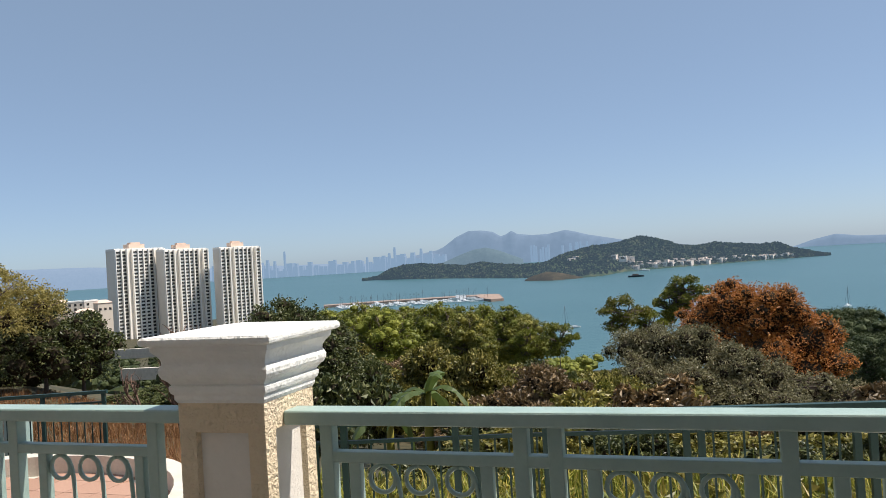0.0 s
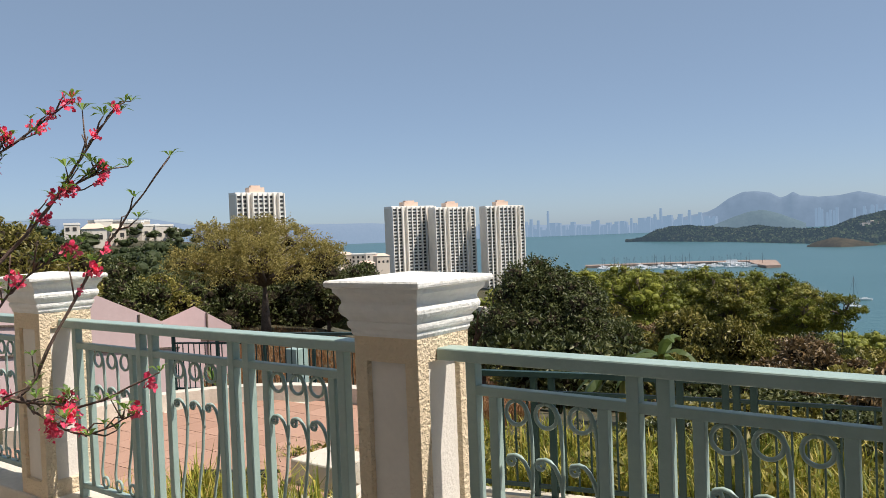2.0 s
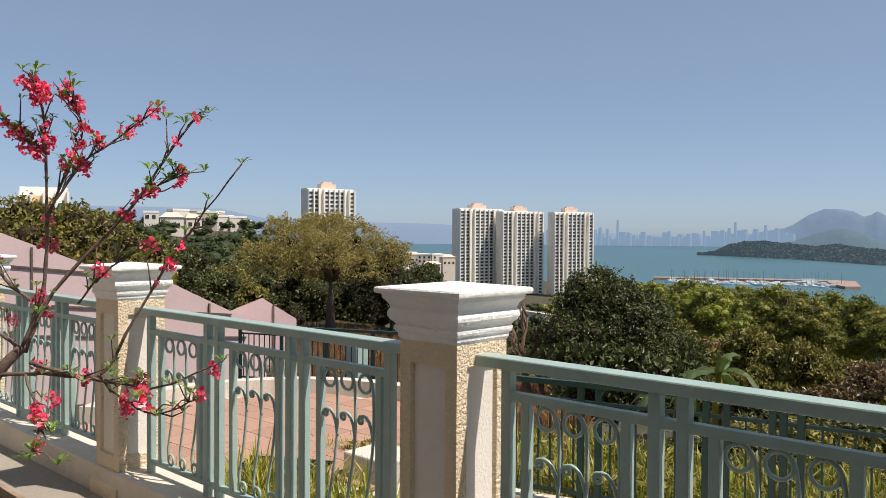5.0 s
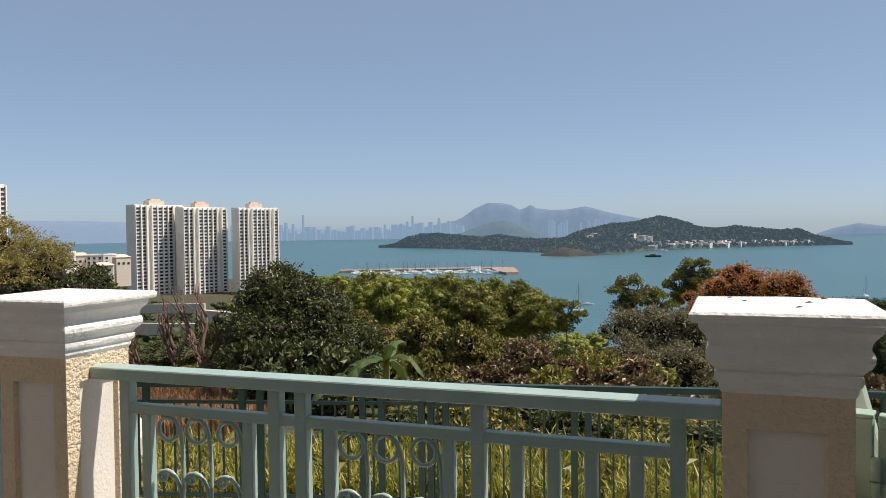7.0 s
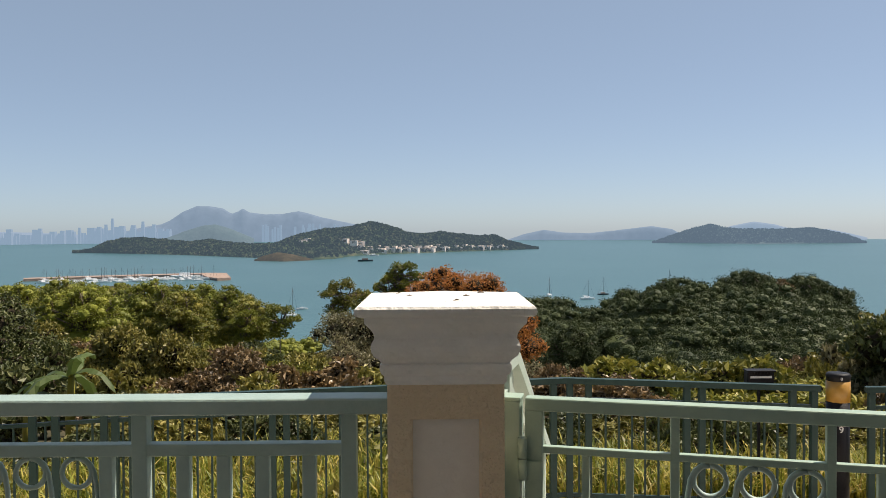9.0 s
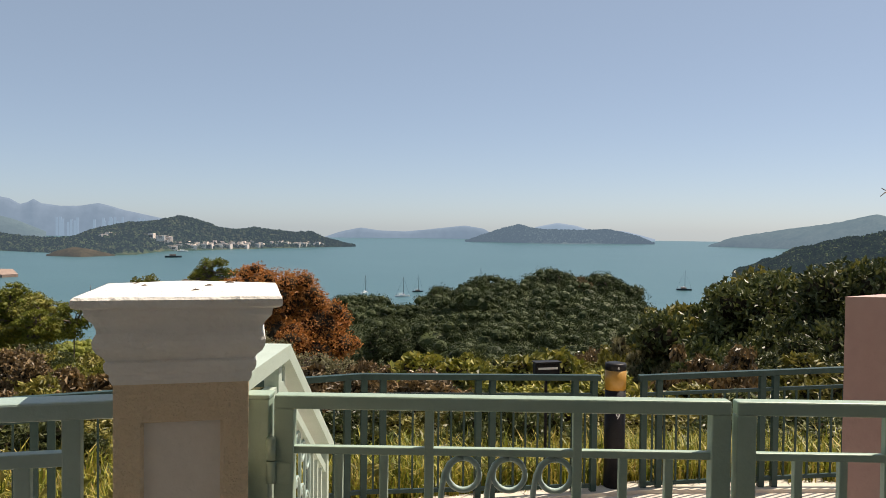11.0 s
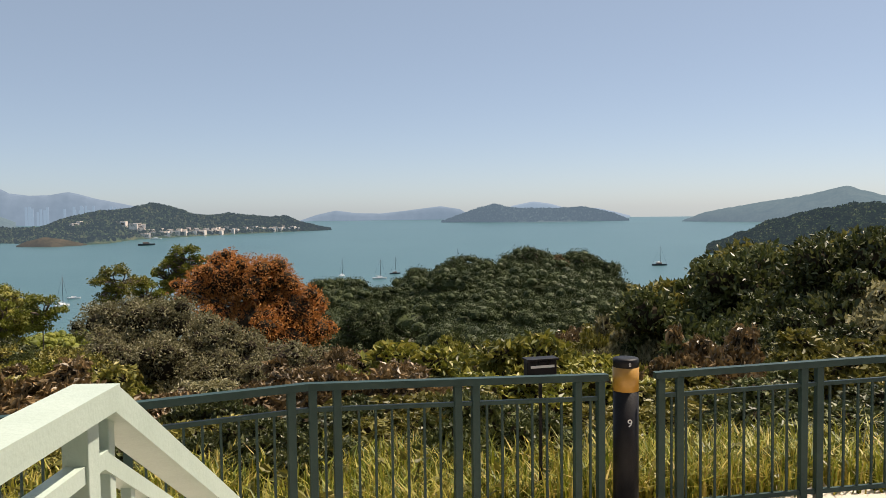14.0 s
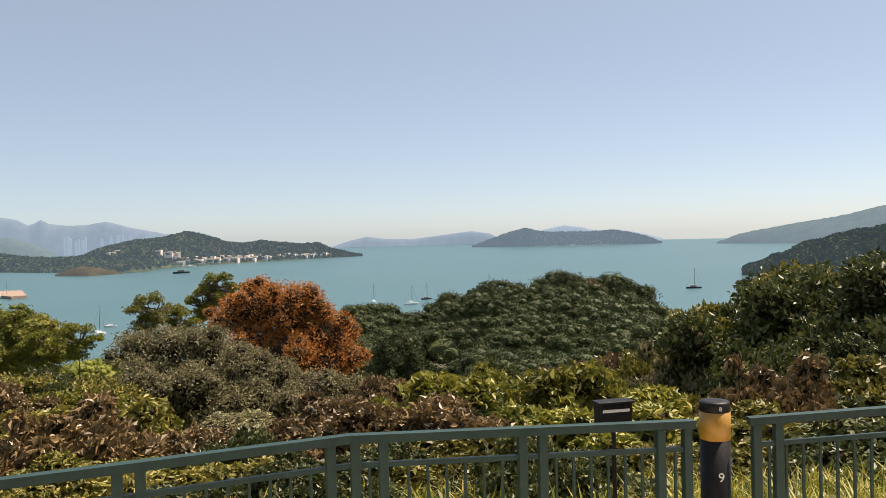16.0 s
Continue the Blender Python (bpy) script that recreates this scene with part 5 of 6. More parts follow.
for k in range(26):
    a, e, L = k * 2.4, radians(-15 + 95 * k / 26), gen.uniform(0.4, 0.55)
    way, side_ = Vector((math.cos(a) * math.cos(e), math.sin(a) * math.cos(e), math.sin(e))), Vector((-math.sin(a), math.cos(a), 0)) * 0.022
    bm = bmesh.new()
    o = Vector((0, 0, 0.95))
    bm.faces.new([bm.verts.new(v) for v in (o - side_ * 0.4, o + way * L * 0.5 - side_, o + way * L, o + way * L * 0.5 + side_, o + side_ * 0.4)])
    part("leaf_blade", bm, M["peach_leaf"], palm)
tagged(part("service_box", box(-11.1, -10.75, 8.9, 9.25, -1.9, -0.62, 0.02), M["fence_green"]), "pale green service cabinet by the lower fence", "cabinet")

for k, (dx, dy) in enumerate(((-0.12, -0.05), (-0.02, 0.03), (0.05, -0.09), (0.10, 0.05), (-0.16, 0.10), (0.02, -0.16))):
    z = 1.657 - 0.026 * max(abs(dx), abs(dy)) / 0.25 + 0.001
    tagged(part("dry_leaf", tube([(PX["right"] + dx, dy, z), (PX["right"] + dx + 0.012, dy + 0.004, z + 0.004), (PX["right"] + dx + 0.026, dy + 0.010, z + 0.001)], [0.001, 0.003, 0.001], 5), M["bark"]), "small dry brown leaf lying on the pillar cap", "leaf", "leaf litter on the cap")

# ---- buildings ----


def tower(name, label, az0, az1, top_el, d, floors, wall, pier, glass, cols, bottom, crown=True, turn=0.0, rel=2.85):
    """A residential tower seen edge to edge between two azimuths: stepped body, piers, bands of windows, roof houses."""
    trim = 0.5 * (az1 - az0) * (1 - 1 / (math.cos(turn) + 0.36 * abs(math.sin(turn))))
    p0, p1 = polar(az0 + trim, d), polar(az1 - trim, d)
    wdt = (p1 - p0).length
    c = (p0 + p1) / 2
    zt = rise(d, top_el)
    zb = bottom
    ax = math.atan2(p1.y - p0.y, p1.x - p0.x) + turn
    root = thing(name, Matrix.Translation((c.x, c.y, zb)) @ Matrix.Rotation(ax, 4, "Z"), label, "tower block")
    H = zt - zb
    part("wall", box(-wdt / 2, wdt / 2, 1.5, wdt * 0.36, 0, H), wall, root)
    fh = H / max(1, round(H / rel))
    cw = wdt / cols
    win = mesh_of("window", box(-cw * 0.32, cw * 0.32, -0.25, 0.25, -fh * 0.28, fh * 0.25), glass)
    deep = mesh_of("window", box(-cw * 0.38, cw * 0.38, -0.25, 0.25, -fh * 0.32, fh * 0.30), glass)
    nf = round(H / fh)
    for i in range(cols):
        x = -wdt / 2 + cw * (i + 0.5)
        k = (i * 7 + cols) % 5
        dy = (0.0, 1.2, 0.0, 2.2, 0.6)[k]
        part("bay", box(x - cw * 0.46, x + cw * 0.46, 0.2 + dy, 1.6 + dy, 0.0, H + (1.2 if k == 0 else 0.3)), wall if k % 2 else pier, root)
        for f in range(max(0, nf - floors), nf):
            part("window", deep if k in (1, 3) else win, None, root, at=pose(x, 0.1 + dy, fh * (f + 0.5)))
        part("pier", box(x + cw * 0.40, x + cw * 0.60, -0.9, 2.0, 0, H + 0.9), pier, root)
    part("pier", box(-wdt / 2 - cw * 0.05, -wdt / 2 + cw * 0.05, -0.5, 2.0, 0, H + 0.9), pier, root)
    part("parapet", box(-wdt / 2, wdt / 2, 2.1, wdt * 0.36, H, H + 1.6), pier, root)
    if crown:
        house_ = part("roof_house", box(-wdt * 0.16, wdt * 0.16, 5, wdt * 0.33, H + 0.3, H + 5.2), M["tower_peach"], root, "peach-coloured lift house on the roof")
        part("roof_tank", box(-wdt * 0.10, wdt * 0.10, 7, wdt * 0.28, H + 5.2, H + 6.6), M["tower_peach"], house_)
    return root


W, P = M["tower_wall"], M["tower_pale"]
tower("tower_block", "tall off-white residential tower with stacked windows", -41.45, -37.75, 1.68, 690, 26, W, P, M["glass_dark"], 9, -50, turn=radians(30))
tower("tower_block", "tall off-white residential tower joined to its twin", -38.35, -34.95, 1.50, 690, 26, W, P, M["glass_dark"], 9, -50, turn=radians(30))
tower("tower_block", "tall off-white residential tower standing alone", -34.65, -31.45, 1.45, 690, 26, W, P, M["glass_dark"], 9, -50, turn=radians(30))
tower("tower_block", "pale residential tower rising behind the trees", -52.3, -48.5, 2.98, 540, 16, W, P, M["glass_dark"], 9, -30, turn=radians(26))
yt = tower("apartment_block", "cream-yellow apartment block with green windows and balconies", -83.0, -73.1, 15.7, 108, 13, M["tower_yellow"], M["tower_trim"], M["glass_green"], 6, -6, crown=False)
for i in (1, 4):
    for f in range(13):
        part("balcony", box(-9.3 + 3.1 * i + 0.2, -9.3 + 3.1 * i + 2.6, -1.3, 0.4, 37 - 2.85 * f - 1.9, 37 - 2.85 * f - 0.9), M["tower_pale"], yt)
tower("apartment_block", "cream apartment block partly hidden by trees", -70.6, -67.8, 2.2, 130, 3, M["tower_yellow"], P, M["glass_green"], 4, -6, crown=False)

gen = random.Random(17)


def village_house(x, y, z, w, dp, h, ang, roof):
    root = thing("villa", pose(x, y, z, 0, 0, ang), "small pale rendered villa among trees" if roof else "low white apartment house with a flat roof", "house", "hillside villas")
    part("wall", box(-w / 2, w / 2, -dp / 2, dp / 2, -14, h), M["village"], root)
    if roof:
        bm = bmesh.new()
        e = [bm.verts.new(v) for v in ((-w / 2 - 0.4, -dp / 2 - 0.4, h), (w / 2 + 0.4, -dp / 2 - 0.4, h), (w / 2 + 0.4, dp / 2 + 0.4, h), (-w / 2 - 0.4, dp / 2 + 0.4, h), (-w / 4, 0, h + 2), (w / 4, 0, h + 2))]
        for f in ((0, 1, 5, 4), (1, 2, 5), (2, 3, 4, 5), (3, 0, 4), (3, 2, 1, 0)):
            bm.faces.new([e[i] for i in f])
        part("roof", bm, M["tower_peach"], root)
    else:
        part("roof", box(-w / 2 - 0.15, w / 2 + 0.15, -dp / 2 - 0.15, dp / 2 + 0.15, h, h + 0.9), M["tower_pale"], root)
    n, fl = max(2, int(w / 3.2)), max(1, int(h / 3))
    wm = mesh_of("window", box(-0.75, 0.75, -0.1, 0.1, -0.8, 0.8), M["glass_dark"])
    for i in range(n):
        for f in range(fl):
            part("window", wm, None, root, at=pose(-w / 2 + w * (i + 0.5) / n, -dp / 2 - 0.02, 1.7 + 3 * f))
    return root


for az, el, d, w, h, roof in ((-61.3, -0.1, 330, 14, 7, True), (-60.0, 0.0, 345, 10, 6, True), (-60.9, 0.35, 380, 12, 8, False), (-58.9, 0.25, 400, 14, 8, False), (-57.9, 0.1, 400, 13, 7, False), (-57.0, -0.05, 400, 13, 8, False),
                              (-56.4, -0.1, 405, 8, 6, False), (-59.5, 0.6, 420, 12, 6, False), (-58.4, 0.55, 425, 10, 6, False), (-62.6, 0.5, 380, 9, 5, False), (-46.2, -2.0, 600, 12, 11, False), (-45.4, -2.2, 600, 13, 10, False), (-44.6, -2.3, 610, 14, 9, True),
                              (-43.7, -2.4, 600, 14, 10, False), (-42.9, -2.4, 600, 12, 10, False), (-42.1, -2.5, 590, 13, 9, True), (-43.2, -2.9, 560, 16, 7, True), (-45.9, -2.7, 560, 14, 7, False)):
    p = polar(az, d)
    village_house(p.x, p.y, rise(d, el + 0.25), w * (0.62 if d < 500 else 0.75), 9, h * (0.7 if d < 500 else 0.65), -az + gen.uniform(-20, 20) - 0, roof)

# ---- sea, islands, far shores ----


def ridge(name, label, pts, d, shore, back, mat, bumps=1.0, n=160, rows=9, seed=0, kind="", trees=0, size=6.0):
    """A hilly island from the azimuths and elevations of its crest; shore: distance of the near waterline by azimuth."""
    az = np.linspace(pts[0][0], pts[-1][0], n)
    el = np.interp(az, [p[0] for p in pts], [p[1] for p in pts])
    bm = bmesh.new()
    grid = []
    for i, (a, e) in enumerate(zip(az, el)):
        s = float(np.interp(a, [q[0] for q in shore], [q[1] for q in shore]))
        zt = max(rise(d, e), SEA + 1)
        col = []
        for k in range(rows):
            f = k / (rows - 1)
            dist = s + (d - s) * f
            z = SEA - 1.5 + (zt - SEA + 1.5) * math.sin(f * math.pi / 2) ** 0.85
            p = polar(a, dist, z)
            p.z += bumps * (noise.noise(Vector((p.x * 0.012, p.y * 0.012, seed))) * 7 * f * (1 - f) + noise.noise(Vector((p.x * 0.05, p.y * 0.05, seed + 3))) * 3.4 * min(1, f * 3))
            col.append(bm.verts.new(p))
        col.append(bm.verts.new(polar(a, d + back, SEA - 2)))
        grid.append(col)
    for a, b in zip(grid, grid[1:]):
        for k in range(len(a) - 1):
            bm.faces.new((a[k], b[k], b[k + 1], a[k + 1])).smooth = True
    bmesh.ops.recalc_face_normals(bm, faces=bm.faces)
    if trees:
        g = np.random.default_rng(seed)
        ii, kk = g.integers(0, n - 1, trees), g.uniform(0.35, rows - 1.02, trees)
        co_g = np.array([[tuple(v.co) for v in col] for col in grid])
        k0, fr, fa = kk.astype(int), (kk % 1)[:, None], g.uniform(0, 1, trees)[:, None]
        low_, high = co_g[ii, k0] * (1 - fa) + co_g[ii + 1, k0] * fa, co_g[ii, k0 + 1] * (1 - fa) + co_g[ii + 1, k0 + 1] * fa
        pos = low_ * (1 - fr) + high * fr
        pos[:, 2] += g.uniform(0.0, 0.5, trees) * size
        v, f = leaf_soup(pos, np.tile([0.0, 0.0, 0.5], (trees, 1)), size, aspect=0.9, gen=g)
        cm = bpy.data.meshes.new("tree_cover")
        cm.from_pydata(v.tolist(), [], f.tolist())
        cm.materials.append(mat)
        tagged(new("tree_cover", cm), "dense tree cover on the distant land", "woodland", kind="stuff")
    return tagged(part(name, bm, mat), label, "island", kind=kind or "structure")


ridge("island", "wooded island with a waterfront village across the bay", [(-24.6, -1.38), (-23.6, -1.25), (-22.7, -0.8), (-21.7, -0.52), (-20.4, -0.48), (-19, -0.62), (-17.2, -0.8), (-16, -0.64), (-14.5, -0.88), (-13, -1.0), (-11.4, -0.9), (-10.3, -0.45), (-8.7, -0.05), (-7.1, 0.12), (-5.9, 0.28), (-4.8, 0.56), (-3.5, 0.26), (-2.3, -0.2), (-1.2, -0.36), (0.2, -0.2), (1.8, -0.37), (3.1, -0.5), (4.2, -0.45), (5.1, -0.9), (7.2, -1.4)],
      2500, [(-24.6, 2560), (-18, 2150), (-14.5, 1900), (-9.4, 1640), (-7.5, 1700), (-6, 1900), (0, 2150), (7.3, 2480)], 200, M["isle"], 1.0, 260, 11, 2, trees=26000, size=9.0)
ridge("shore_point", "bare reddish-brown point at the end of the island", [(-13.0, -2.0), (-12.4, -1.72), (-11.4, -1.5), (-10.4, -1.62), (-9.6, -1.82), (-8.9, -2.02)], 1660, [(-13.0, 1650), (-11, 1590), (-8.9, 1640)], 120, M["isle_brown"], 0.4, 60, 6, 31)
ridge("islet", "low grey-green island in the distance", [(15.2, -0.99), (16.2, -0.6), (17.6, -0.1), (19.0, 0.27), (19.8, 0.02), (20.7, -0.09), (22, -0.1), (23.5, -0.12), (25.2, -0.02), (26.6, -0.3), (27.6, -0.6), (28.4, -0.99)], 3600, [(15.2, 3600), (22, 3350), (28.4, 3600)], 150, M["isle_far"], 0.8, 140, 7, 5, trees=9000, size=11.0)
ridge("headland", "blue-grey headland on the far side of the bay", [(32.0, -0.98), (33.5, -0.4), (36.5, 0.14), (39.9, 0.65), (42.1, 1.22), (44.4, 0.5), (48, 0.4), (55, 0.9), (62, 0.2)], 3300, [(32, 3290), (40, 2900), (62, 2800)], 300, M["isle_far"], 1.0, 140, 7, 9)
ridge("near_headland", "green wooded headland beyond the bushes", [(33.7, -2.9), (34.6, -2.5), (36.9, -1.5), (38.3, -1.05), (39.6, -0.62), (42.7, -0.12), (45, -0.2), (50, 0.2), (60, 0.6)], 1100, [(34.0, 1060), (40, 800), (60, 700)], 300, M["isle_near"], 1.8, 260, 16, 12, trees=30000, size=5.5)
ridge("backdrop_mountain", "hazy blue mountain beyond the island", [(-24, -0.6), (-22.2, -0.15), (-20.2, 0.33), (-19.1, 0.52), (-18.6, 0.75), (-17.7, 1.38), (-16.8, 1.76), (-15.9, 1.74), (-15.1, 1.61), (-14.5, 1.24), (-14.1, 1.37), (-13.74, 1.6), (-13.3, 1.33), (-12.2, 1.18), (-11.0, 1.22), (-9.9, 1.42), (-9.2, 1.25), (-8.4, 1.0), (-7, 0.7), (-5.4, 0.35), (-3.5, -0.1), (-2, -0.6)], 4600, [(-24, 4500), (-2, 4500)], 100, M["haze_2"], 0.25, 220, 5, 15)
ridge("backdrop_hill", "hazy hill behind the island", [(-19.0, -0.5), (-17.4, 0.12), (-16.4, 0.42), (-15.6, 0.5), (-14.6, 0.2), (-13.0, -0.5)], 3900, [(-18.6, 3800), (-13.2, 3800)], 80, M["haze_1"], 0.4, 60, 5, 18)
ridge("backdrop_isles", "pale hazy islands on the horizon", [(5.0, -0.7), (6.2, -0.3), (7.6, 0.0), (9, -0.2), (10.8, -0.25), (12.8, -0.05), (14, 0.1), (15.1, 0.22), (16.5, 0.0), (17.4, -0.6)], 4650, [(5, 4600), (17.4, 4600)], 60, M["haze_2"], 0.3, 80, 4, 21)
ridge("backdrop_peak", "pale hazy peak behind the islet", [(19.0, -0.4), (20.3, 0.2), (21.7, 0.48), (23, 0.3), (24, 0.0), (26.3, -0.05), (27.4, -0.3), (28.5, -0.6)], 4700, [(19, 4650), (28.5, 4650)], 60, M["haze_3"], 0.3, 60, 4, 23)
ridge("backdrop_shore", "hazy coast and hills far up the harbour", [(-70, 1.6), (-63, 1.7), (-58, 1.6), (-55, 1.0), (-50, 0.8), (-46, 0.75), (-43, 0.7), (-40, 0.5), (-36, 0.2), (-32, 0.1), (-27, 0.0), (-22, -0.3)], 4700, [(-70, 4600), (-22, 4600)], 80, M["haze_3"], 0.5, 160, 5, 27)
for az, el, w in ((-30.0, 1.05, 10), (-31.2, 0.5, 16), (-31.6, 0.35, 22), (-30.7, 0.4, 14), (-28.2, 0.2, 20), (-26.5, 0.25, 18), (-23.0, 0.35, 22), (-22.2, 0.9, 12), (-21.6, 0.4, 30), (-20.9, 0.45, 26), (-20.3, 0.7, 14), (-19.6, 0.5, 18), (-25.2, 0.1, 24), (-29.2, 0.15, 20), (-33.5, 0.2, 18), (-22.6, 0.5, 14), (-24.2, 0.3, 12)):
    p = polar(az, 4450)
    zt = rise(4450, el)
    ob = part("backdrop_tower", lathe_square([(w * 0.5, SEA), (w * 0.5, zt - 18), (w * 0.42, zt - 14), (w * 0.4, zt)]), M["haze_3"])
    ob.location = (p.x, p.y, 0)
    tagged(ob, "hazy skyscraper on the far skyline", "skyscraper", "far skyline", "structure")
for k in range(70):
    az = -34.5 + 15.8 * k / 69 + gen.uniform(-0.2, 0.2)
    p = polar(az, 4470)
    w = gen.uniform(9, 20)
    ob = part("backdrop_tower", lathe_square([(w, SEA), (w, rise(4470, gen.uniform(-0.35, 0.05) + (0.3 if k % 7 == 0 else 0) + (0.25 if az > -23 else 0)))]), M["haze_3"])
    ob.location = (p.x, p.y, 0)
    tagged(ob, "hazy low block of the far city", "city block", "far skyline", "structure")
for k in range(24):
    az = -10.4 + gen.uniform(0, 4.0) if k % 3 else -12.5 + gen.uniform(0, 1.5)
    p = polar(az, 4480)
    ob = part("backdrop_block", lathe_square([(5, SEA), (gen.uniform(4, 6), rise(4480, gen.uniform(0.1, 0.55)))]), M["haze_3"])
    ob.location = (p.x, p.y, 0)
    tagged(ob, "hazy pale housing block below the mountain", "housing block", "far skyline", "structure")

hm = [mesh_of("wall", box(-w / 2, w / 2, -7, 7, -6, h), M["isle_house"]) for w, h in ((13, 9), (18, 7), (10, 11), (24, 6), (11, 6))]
wins = mesh_of("window_band", box(-4, 4, -7.3, -6.9, -0.7, 0.7), M["glass_dark"])
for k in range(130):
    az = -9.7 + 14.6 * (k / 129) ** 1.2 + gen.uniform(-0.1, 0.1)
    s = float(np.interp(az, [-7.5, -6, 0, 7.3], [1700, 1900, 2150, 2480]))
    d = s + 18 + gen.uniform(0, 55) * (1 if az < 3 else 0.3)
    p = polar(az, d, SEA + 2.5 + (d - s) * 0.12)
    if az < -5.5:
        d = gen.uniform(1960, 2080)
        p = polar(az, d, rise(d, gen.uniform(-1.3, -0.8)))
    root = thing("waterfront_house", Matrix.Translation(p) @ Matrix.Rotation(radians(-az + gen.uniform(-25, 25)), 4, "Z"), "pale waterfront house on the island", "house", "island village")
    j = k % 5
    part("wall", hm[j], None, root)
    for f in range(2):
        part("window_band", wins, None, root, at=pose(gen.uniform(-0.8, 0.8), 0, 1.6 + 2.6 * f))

# jetty with moored boats
bm = bmesh.new()
JA = [(-27.5, 1120), (-24, 1130), (-20, 1135), (-16.2, 1140), (-14.9, 1125), (-14.6, 1010), (-15.5, 1000), (-16.2, 1040), (-16.6, 1105), (-20, 1105), (-24, 1100), (-27.5, 1095)]
lo = [bm.verts.new(polar(a, d, SEA - 2)) for a, d in JA]
hi = [bm.verts.new(polar(a, d, SEA + 3.2)) for a, d in JA]
for i in range(len(JA)):
    bm.faces.new((lo[i], lo[(i + 1) % len(JA)], hi[(i + 1) % len(JA)], hi[i]))
bm.faces.new(hi)
bmesh.ops.recalc_face_normals(bm, faces=bm.faces)
tagged(part("breakwater", bm, M["rock"]), "brown rock breakwater of the marina", "breakwater", kind="structure")


def boat(az, d, L, mast, dark=False, turn=0, label="white sailing yacht at anchor in the bay"):
    p = polar(az, d, SEA)
    root = thing("sailing_boat" if mast else "motor_boat", Matrix.Translation(p) @ Matrix.Rotation(radians(turn - az), 4, "Z"), label, "boat", "boats in the bay")
    bm = bmesh.new()
    secs = []
    for f in (0, 0.15, 0.5, 0.8, 1.0):
        w = L * 0.15 * (0.75 if f == 0 else 1 if f < 0.6 else 0.65 if f < 0.9 else 0.04)
        x = (f - 0.5) * L
        secs.append([bm.verts.new(v) for v in ((x, -w, L * 0.11), (x, -w * 0.6, -0.3), (x, w * 0.6, -0.3), (x, w, L * 0.11))])
    for a, b in zip(secs, secs[1:]):
        for i in range(4):
            bm.faces.new((a[i], a[(i + 1) % 4], b[(i + 1) % 4], b[i]))
    bm.faces.new(secs[0])
    bmesh.ops.recalc_face_normals(bm, faces=bm.faces)
    part("hull", bm, M["boat_dark" if dark else "boat_white"], root)
    part("cabin", box(-L * 0.22, L * 0.15, -L * 0.08, L * 0.08, L * 0.11, L * 0.2, 0.05), M["boat_white" if not dark else "rock"], root)
    if mast:
        mast_ = part("mast", tube([(L * 0.05, 0, L * 0.1), (L * 0.05, 0, mast)], [0.22, 0.12], 6), M["boat_dark"], root)
        part("boom", tube([(L * 0.05, 0, L * 0.26), (-L * 0.35, 0, L * 0.25)], 0.2, 6), M["boat_white"], mast_)
        for sx in (-0.48, 0.48):
            part("stay", tube([(L * sx, 0, L * 0.11), (L * 0.05, 0, mast * 0.97)], 0.05, 4), M["boat_dark"], mast_)
    return root


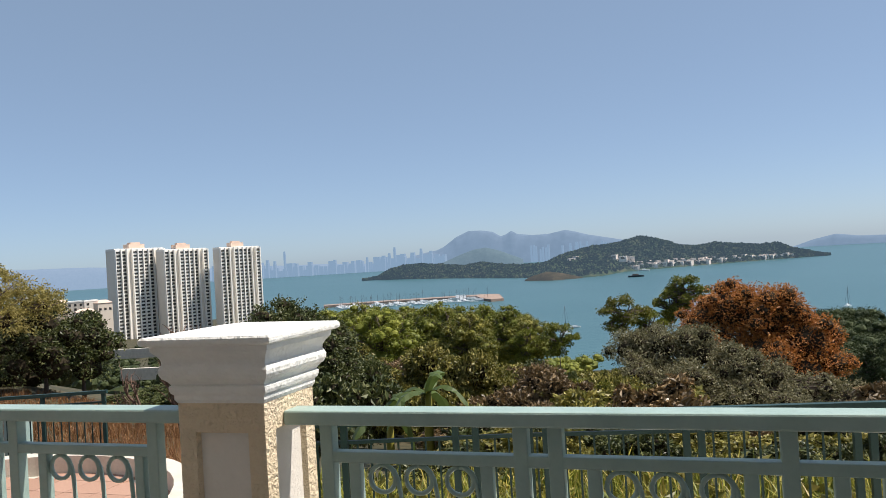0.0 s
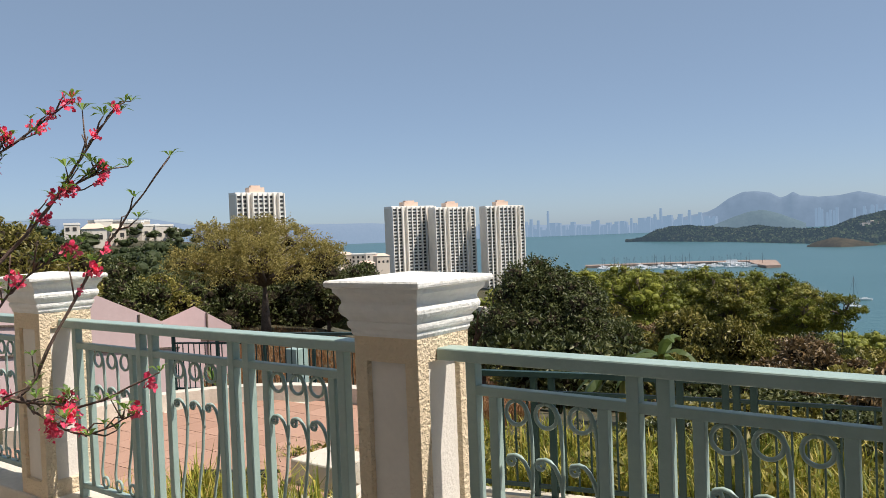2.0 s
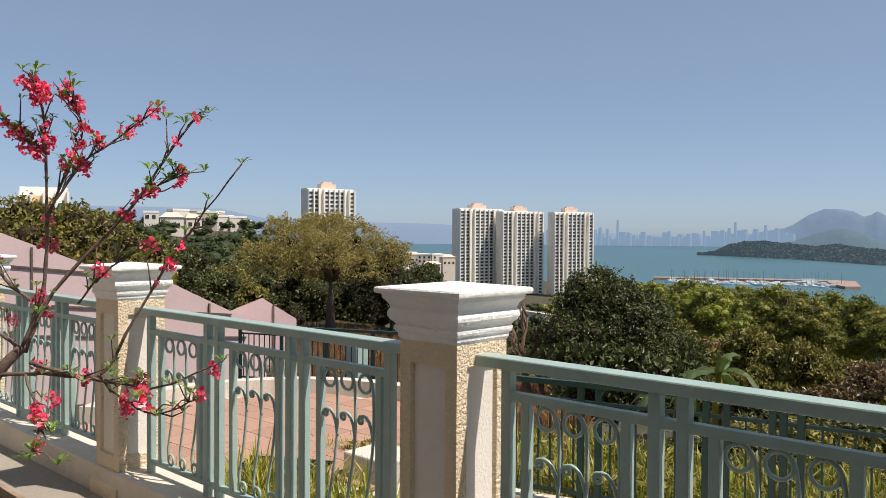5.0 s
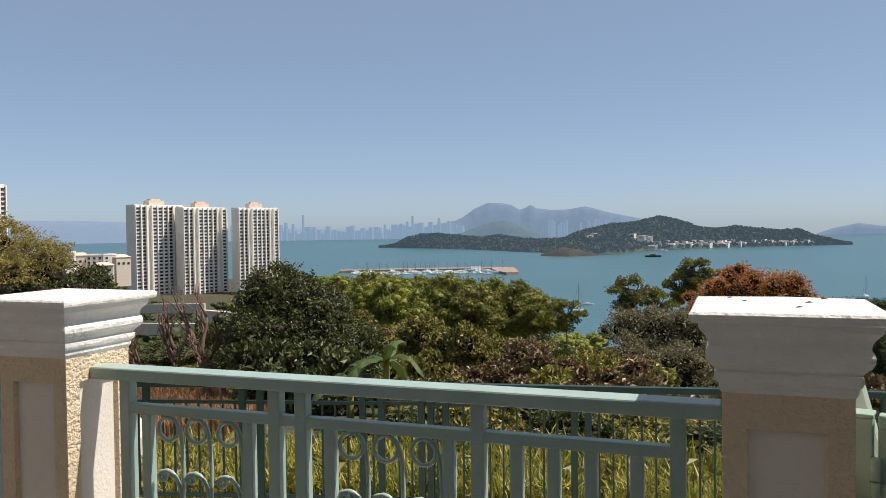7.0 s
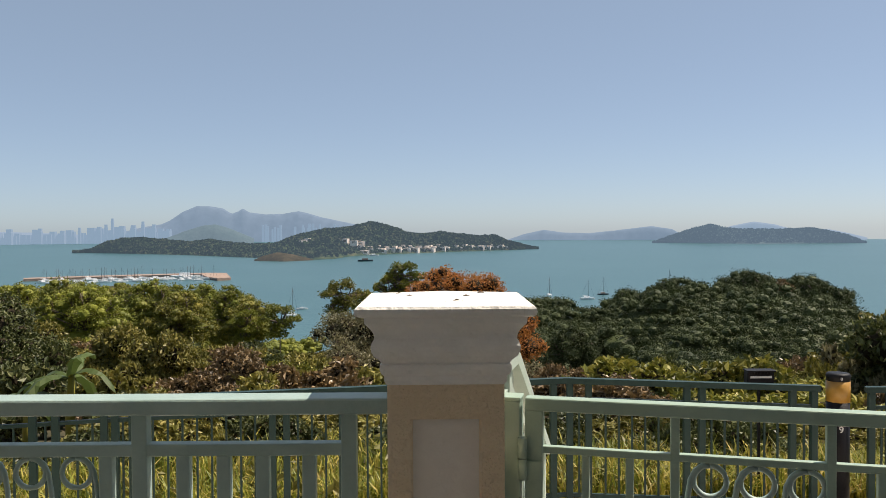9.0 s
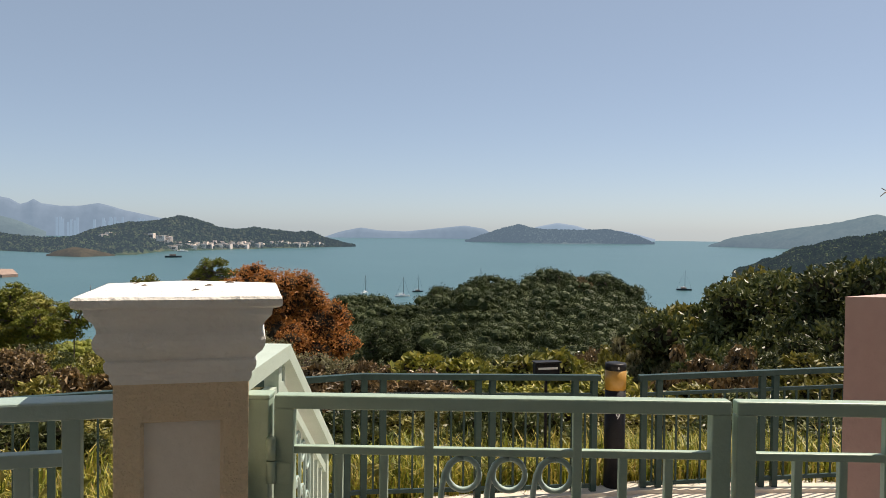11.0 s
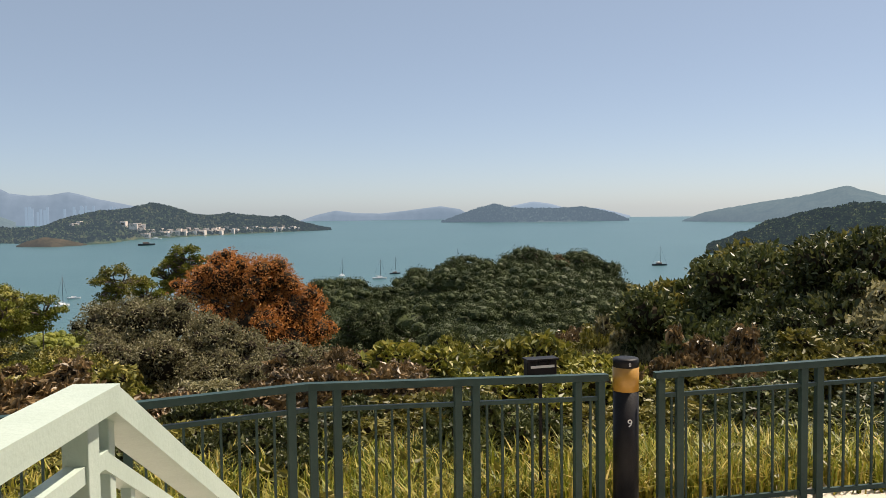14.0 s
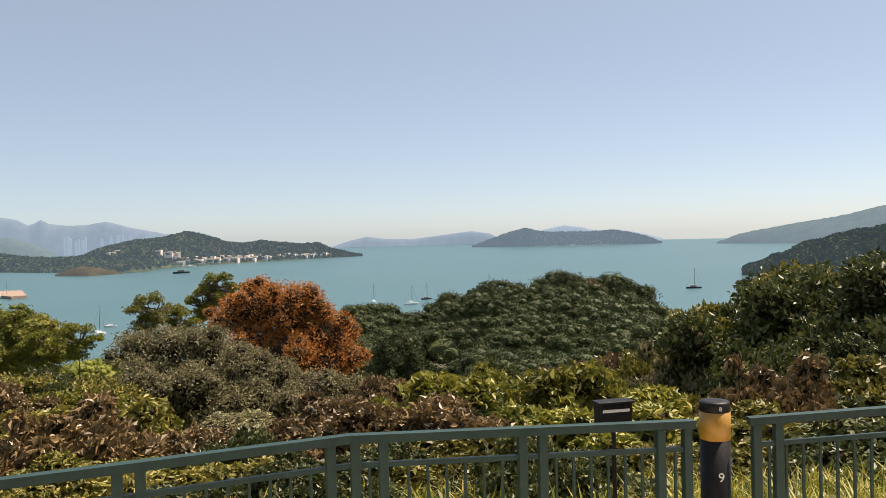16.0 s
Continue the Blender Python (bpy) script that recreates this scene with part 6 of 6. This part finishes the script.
for az, el, L, mast, dark, turn in ((8.0, -4.73, 10, 17, False, 60), (10.7, -4.95, 13, 17, False, 20), (11.8, -4.61, 11, 16, True, 30), (30.5, -4.09, 15, 20, True, 10), (-10.4, -6.0, 11, 20, False, 40), (16.3, -4.0, 11, 18, False, 60), (44, -4, 11, 16, False, 30)):
    boat(az, 59.8 / math.tan(radians(-el)), L, mast, dark, turn)
for az, el, L, dark, lab in ((-9.7, -5.55, 9, False, "white motor boat at anchor"), (-5.2, -2.2, 30, True, "dark barge lying in the channel"), (-7.7, -1.95, 22, True, "dark work boat off the island"), (-4.6, -1.8, 24, False, "white ferry near the island")):
    boat(az, 59.8 / math.tan(radians(-el)), L, 0, dark, 10, lab)
for k in range(64):
    az = -26.5 + 10.6 * k / 63 + gen.uniform(-0.15, 0.15)
    boat(az, 1088 - gen.uniform(0, 75), gen.uniform(10, 18), gen.choice((0, 14, 17)) if k != 19 else 0, False, gen.uniform(-30, 30), "white yacht moored in the marina")
boat(-17.6, 1070, 36, 0, False, 5, "large white motor yacht in the marina")

# pale retaining walls of the road on the slope
for a0, a1, d, el, h in ((-43.5, -36.8, 150, -4.75, 1.6), (-41.5, -35.2, 110, -6.1, 1.5), (-37.0, -34.8, 95, -5.4, 1.6)):
    p, q = polar(a0, d, rise(d, el) - h / 2), polar(a1, d * 0.95, rise(d, el) - h / 2)
    tagged(part("retaining_wall", bar(p, q, 0.6, h), M["concrete"]), "pale concrete retaining wall along the hillside road", "wall", "road walls", "structure")

# leafless tree beyond the slope fence, one branch reaching out over the path
base = Vector((10.3, 4.7, ground_z(10.3, 4.7)))
root = thing("leafless_tree", Matrix.Translation(base), "slender leafless tree with thin forked twigs", "tree")
top = Vector((9.9, 4.4, 2.0)) - base
part("trunk", tube([(0, 0, -0.3), (0.05, 0, 1.0), tuple(top)], [0.05, 0.04, 0.025], 8), M["bark_pale"], root)
tip = Vector((8.72, 4.02, 2.24)) - base
part("branch", tube([tuple(top), tuple(top.lerp(tip, 0.5) + Vector((0, 0, -0.04))), tuple(tip)], [0.016, 0.011, 0.004], 6), M["bark_pale"], root)
for f, d in ((0.55, (-0.12, 0.0, 0.12)), (0.7, (-0.14, 0.02, -0.06)), (0.8, (-0.08, 0.02, 0.11)), (0.9, (-0.10, 0.0, -0.05)), (0.65, (-0.02, 0.05, 0.14)), (0.4, (-0.1, 0.0, -0.1))):
    q = top.lerp(tip, f)
    part("twig", tube([tuple(q), tuple(q + Vector(d) * 0.5 + Vector((0, 0, 0.01))), tuple(q + Vector(d))], [0.006, 0.005, 0.003], 5), M["bark_pale"], root)
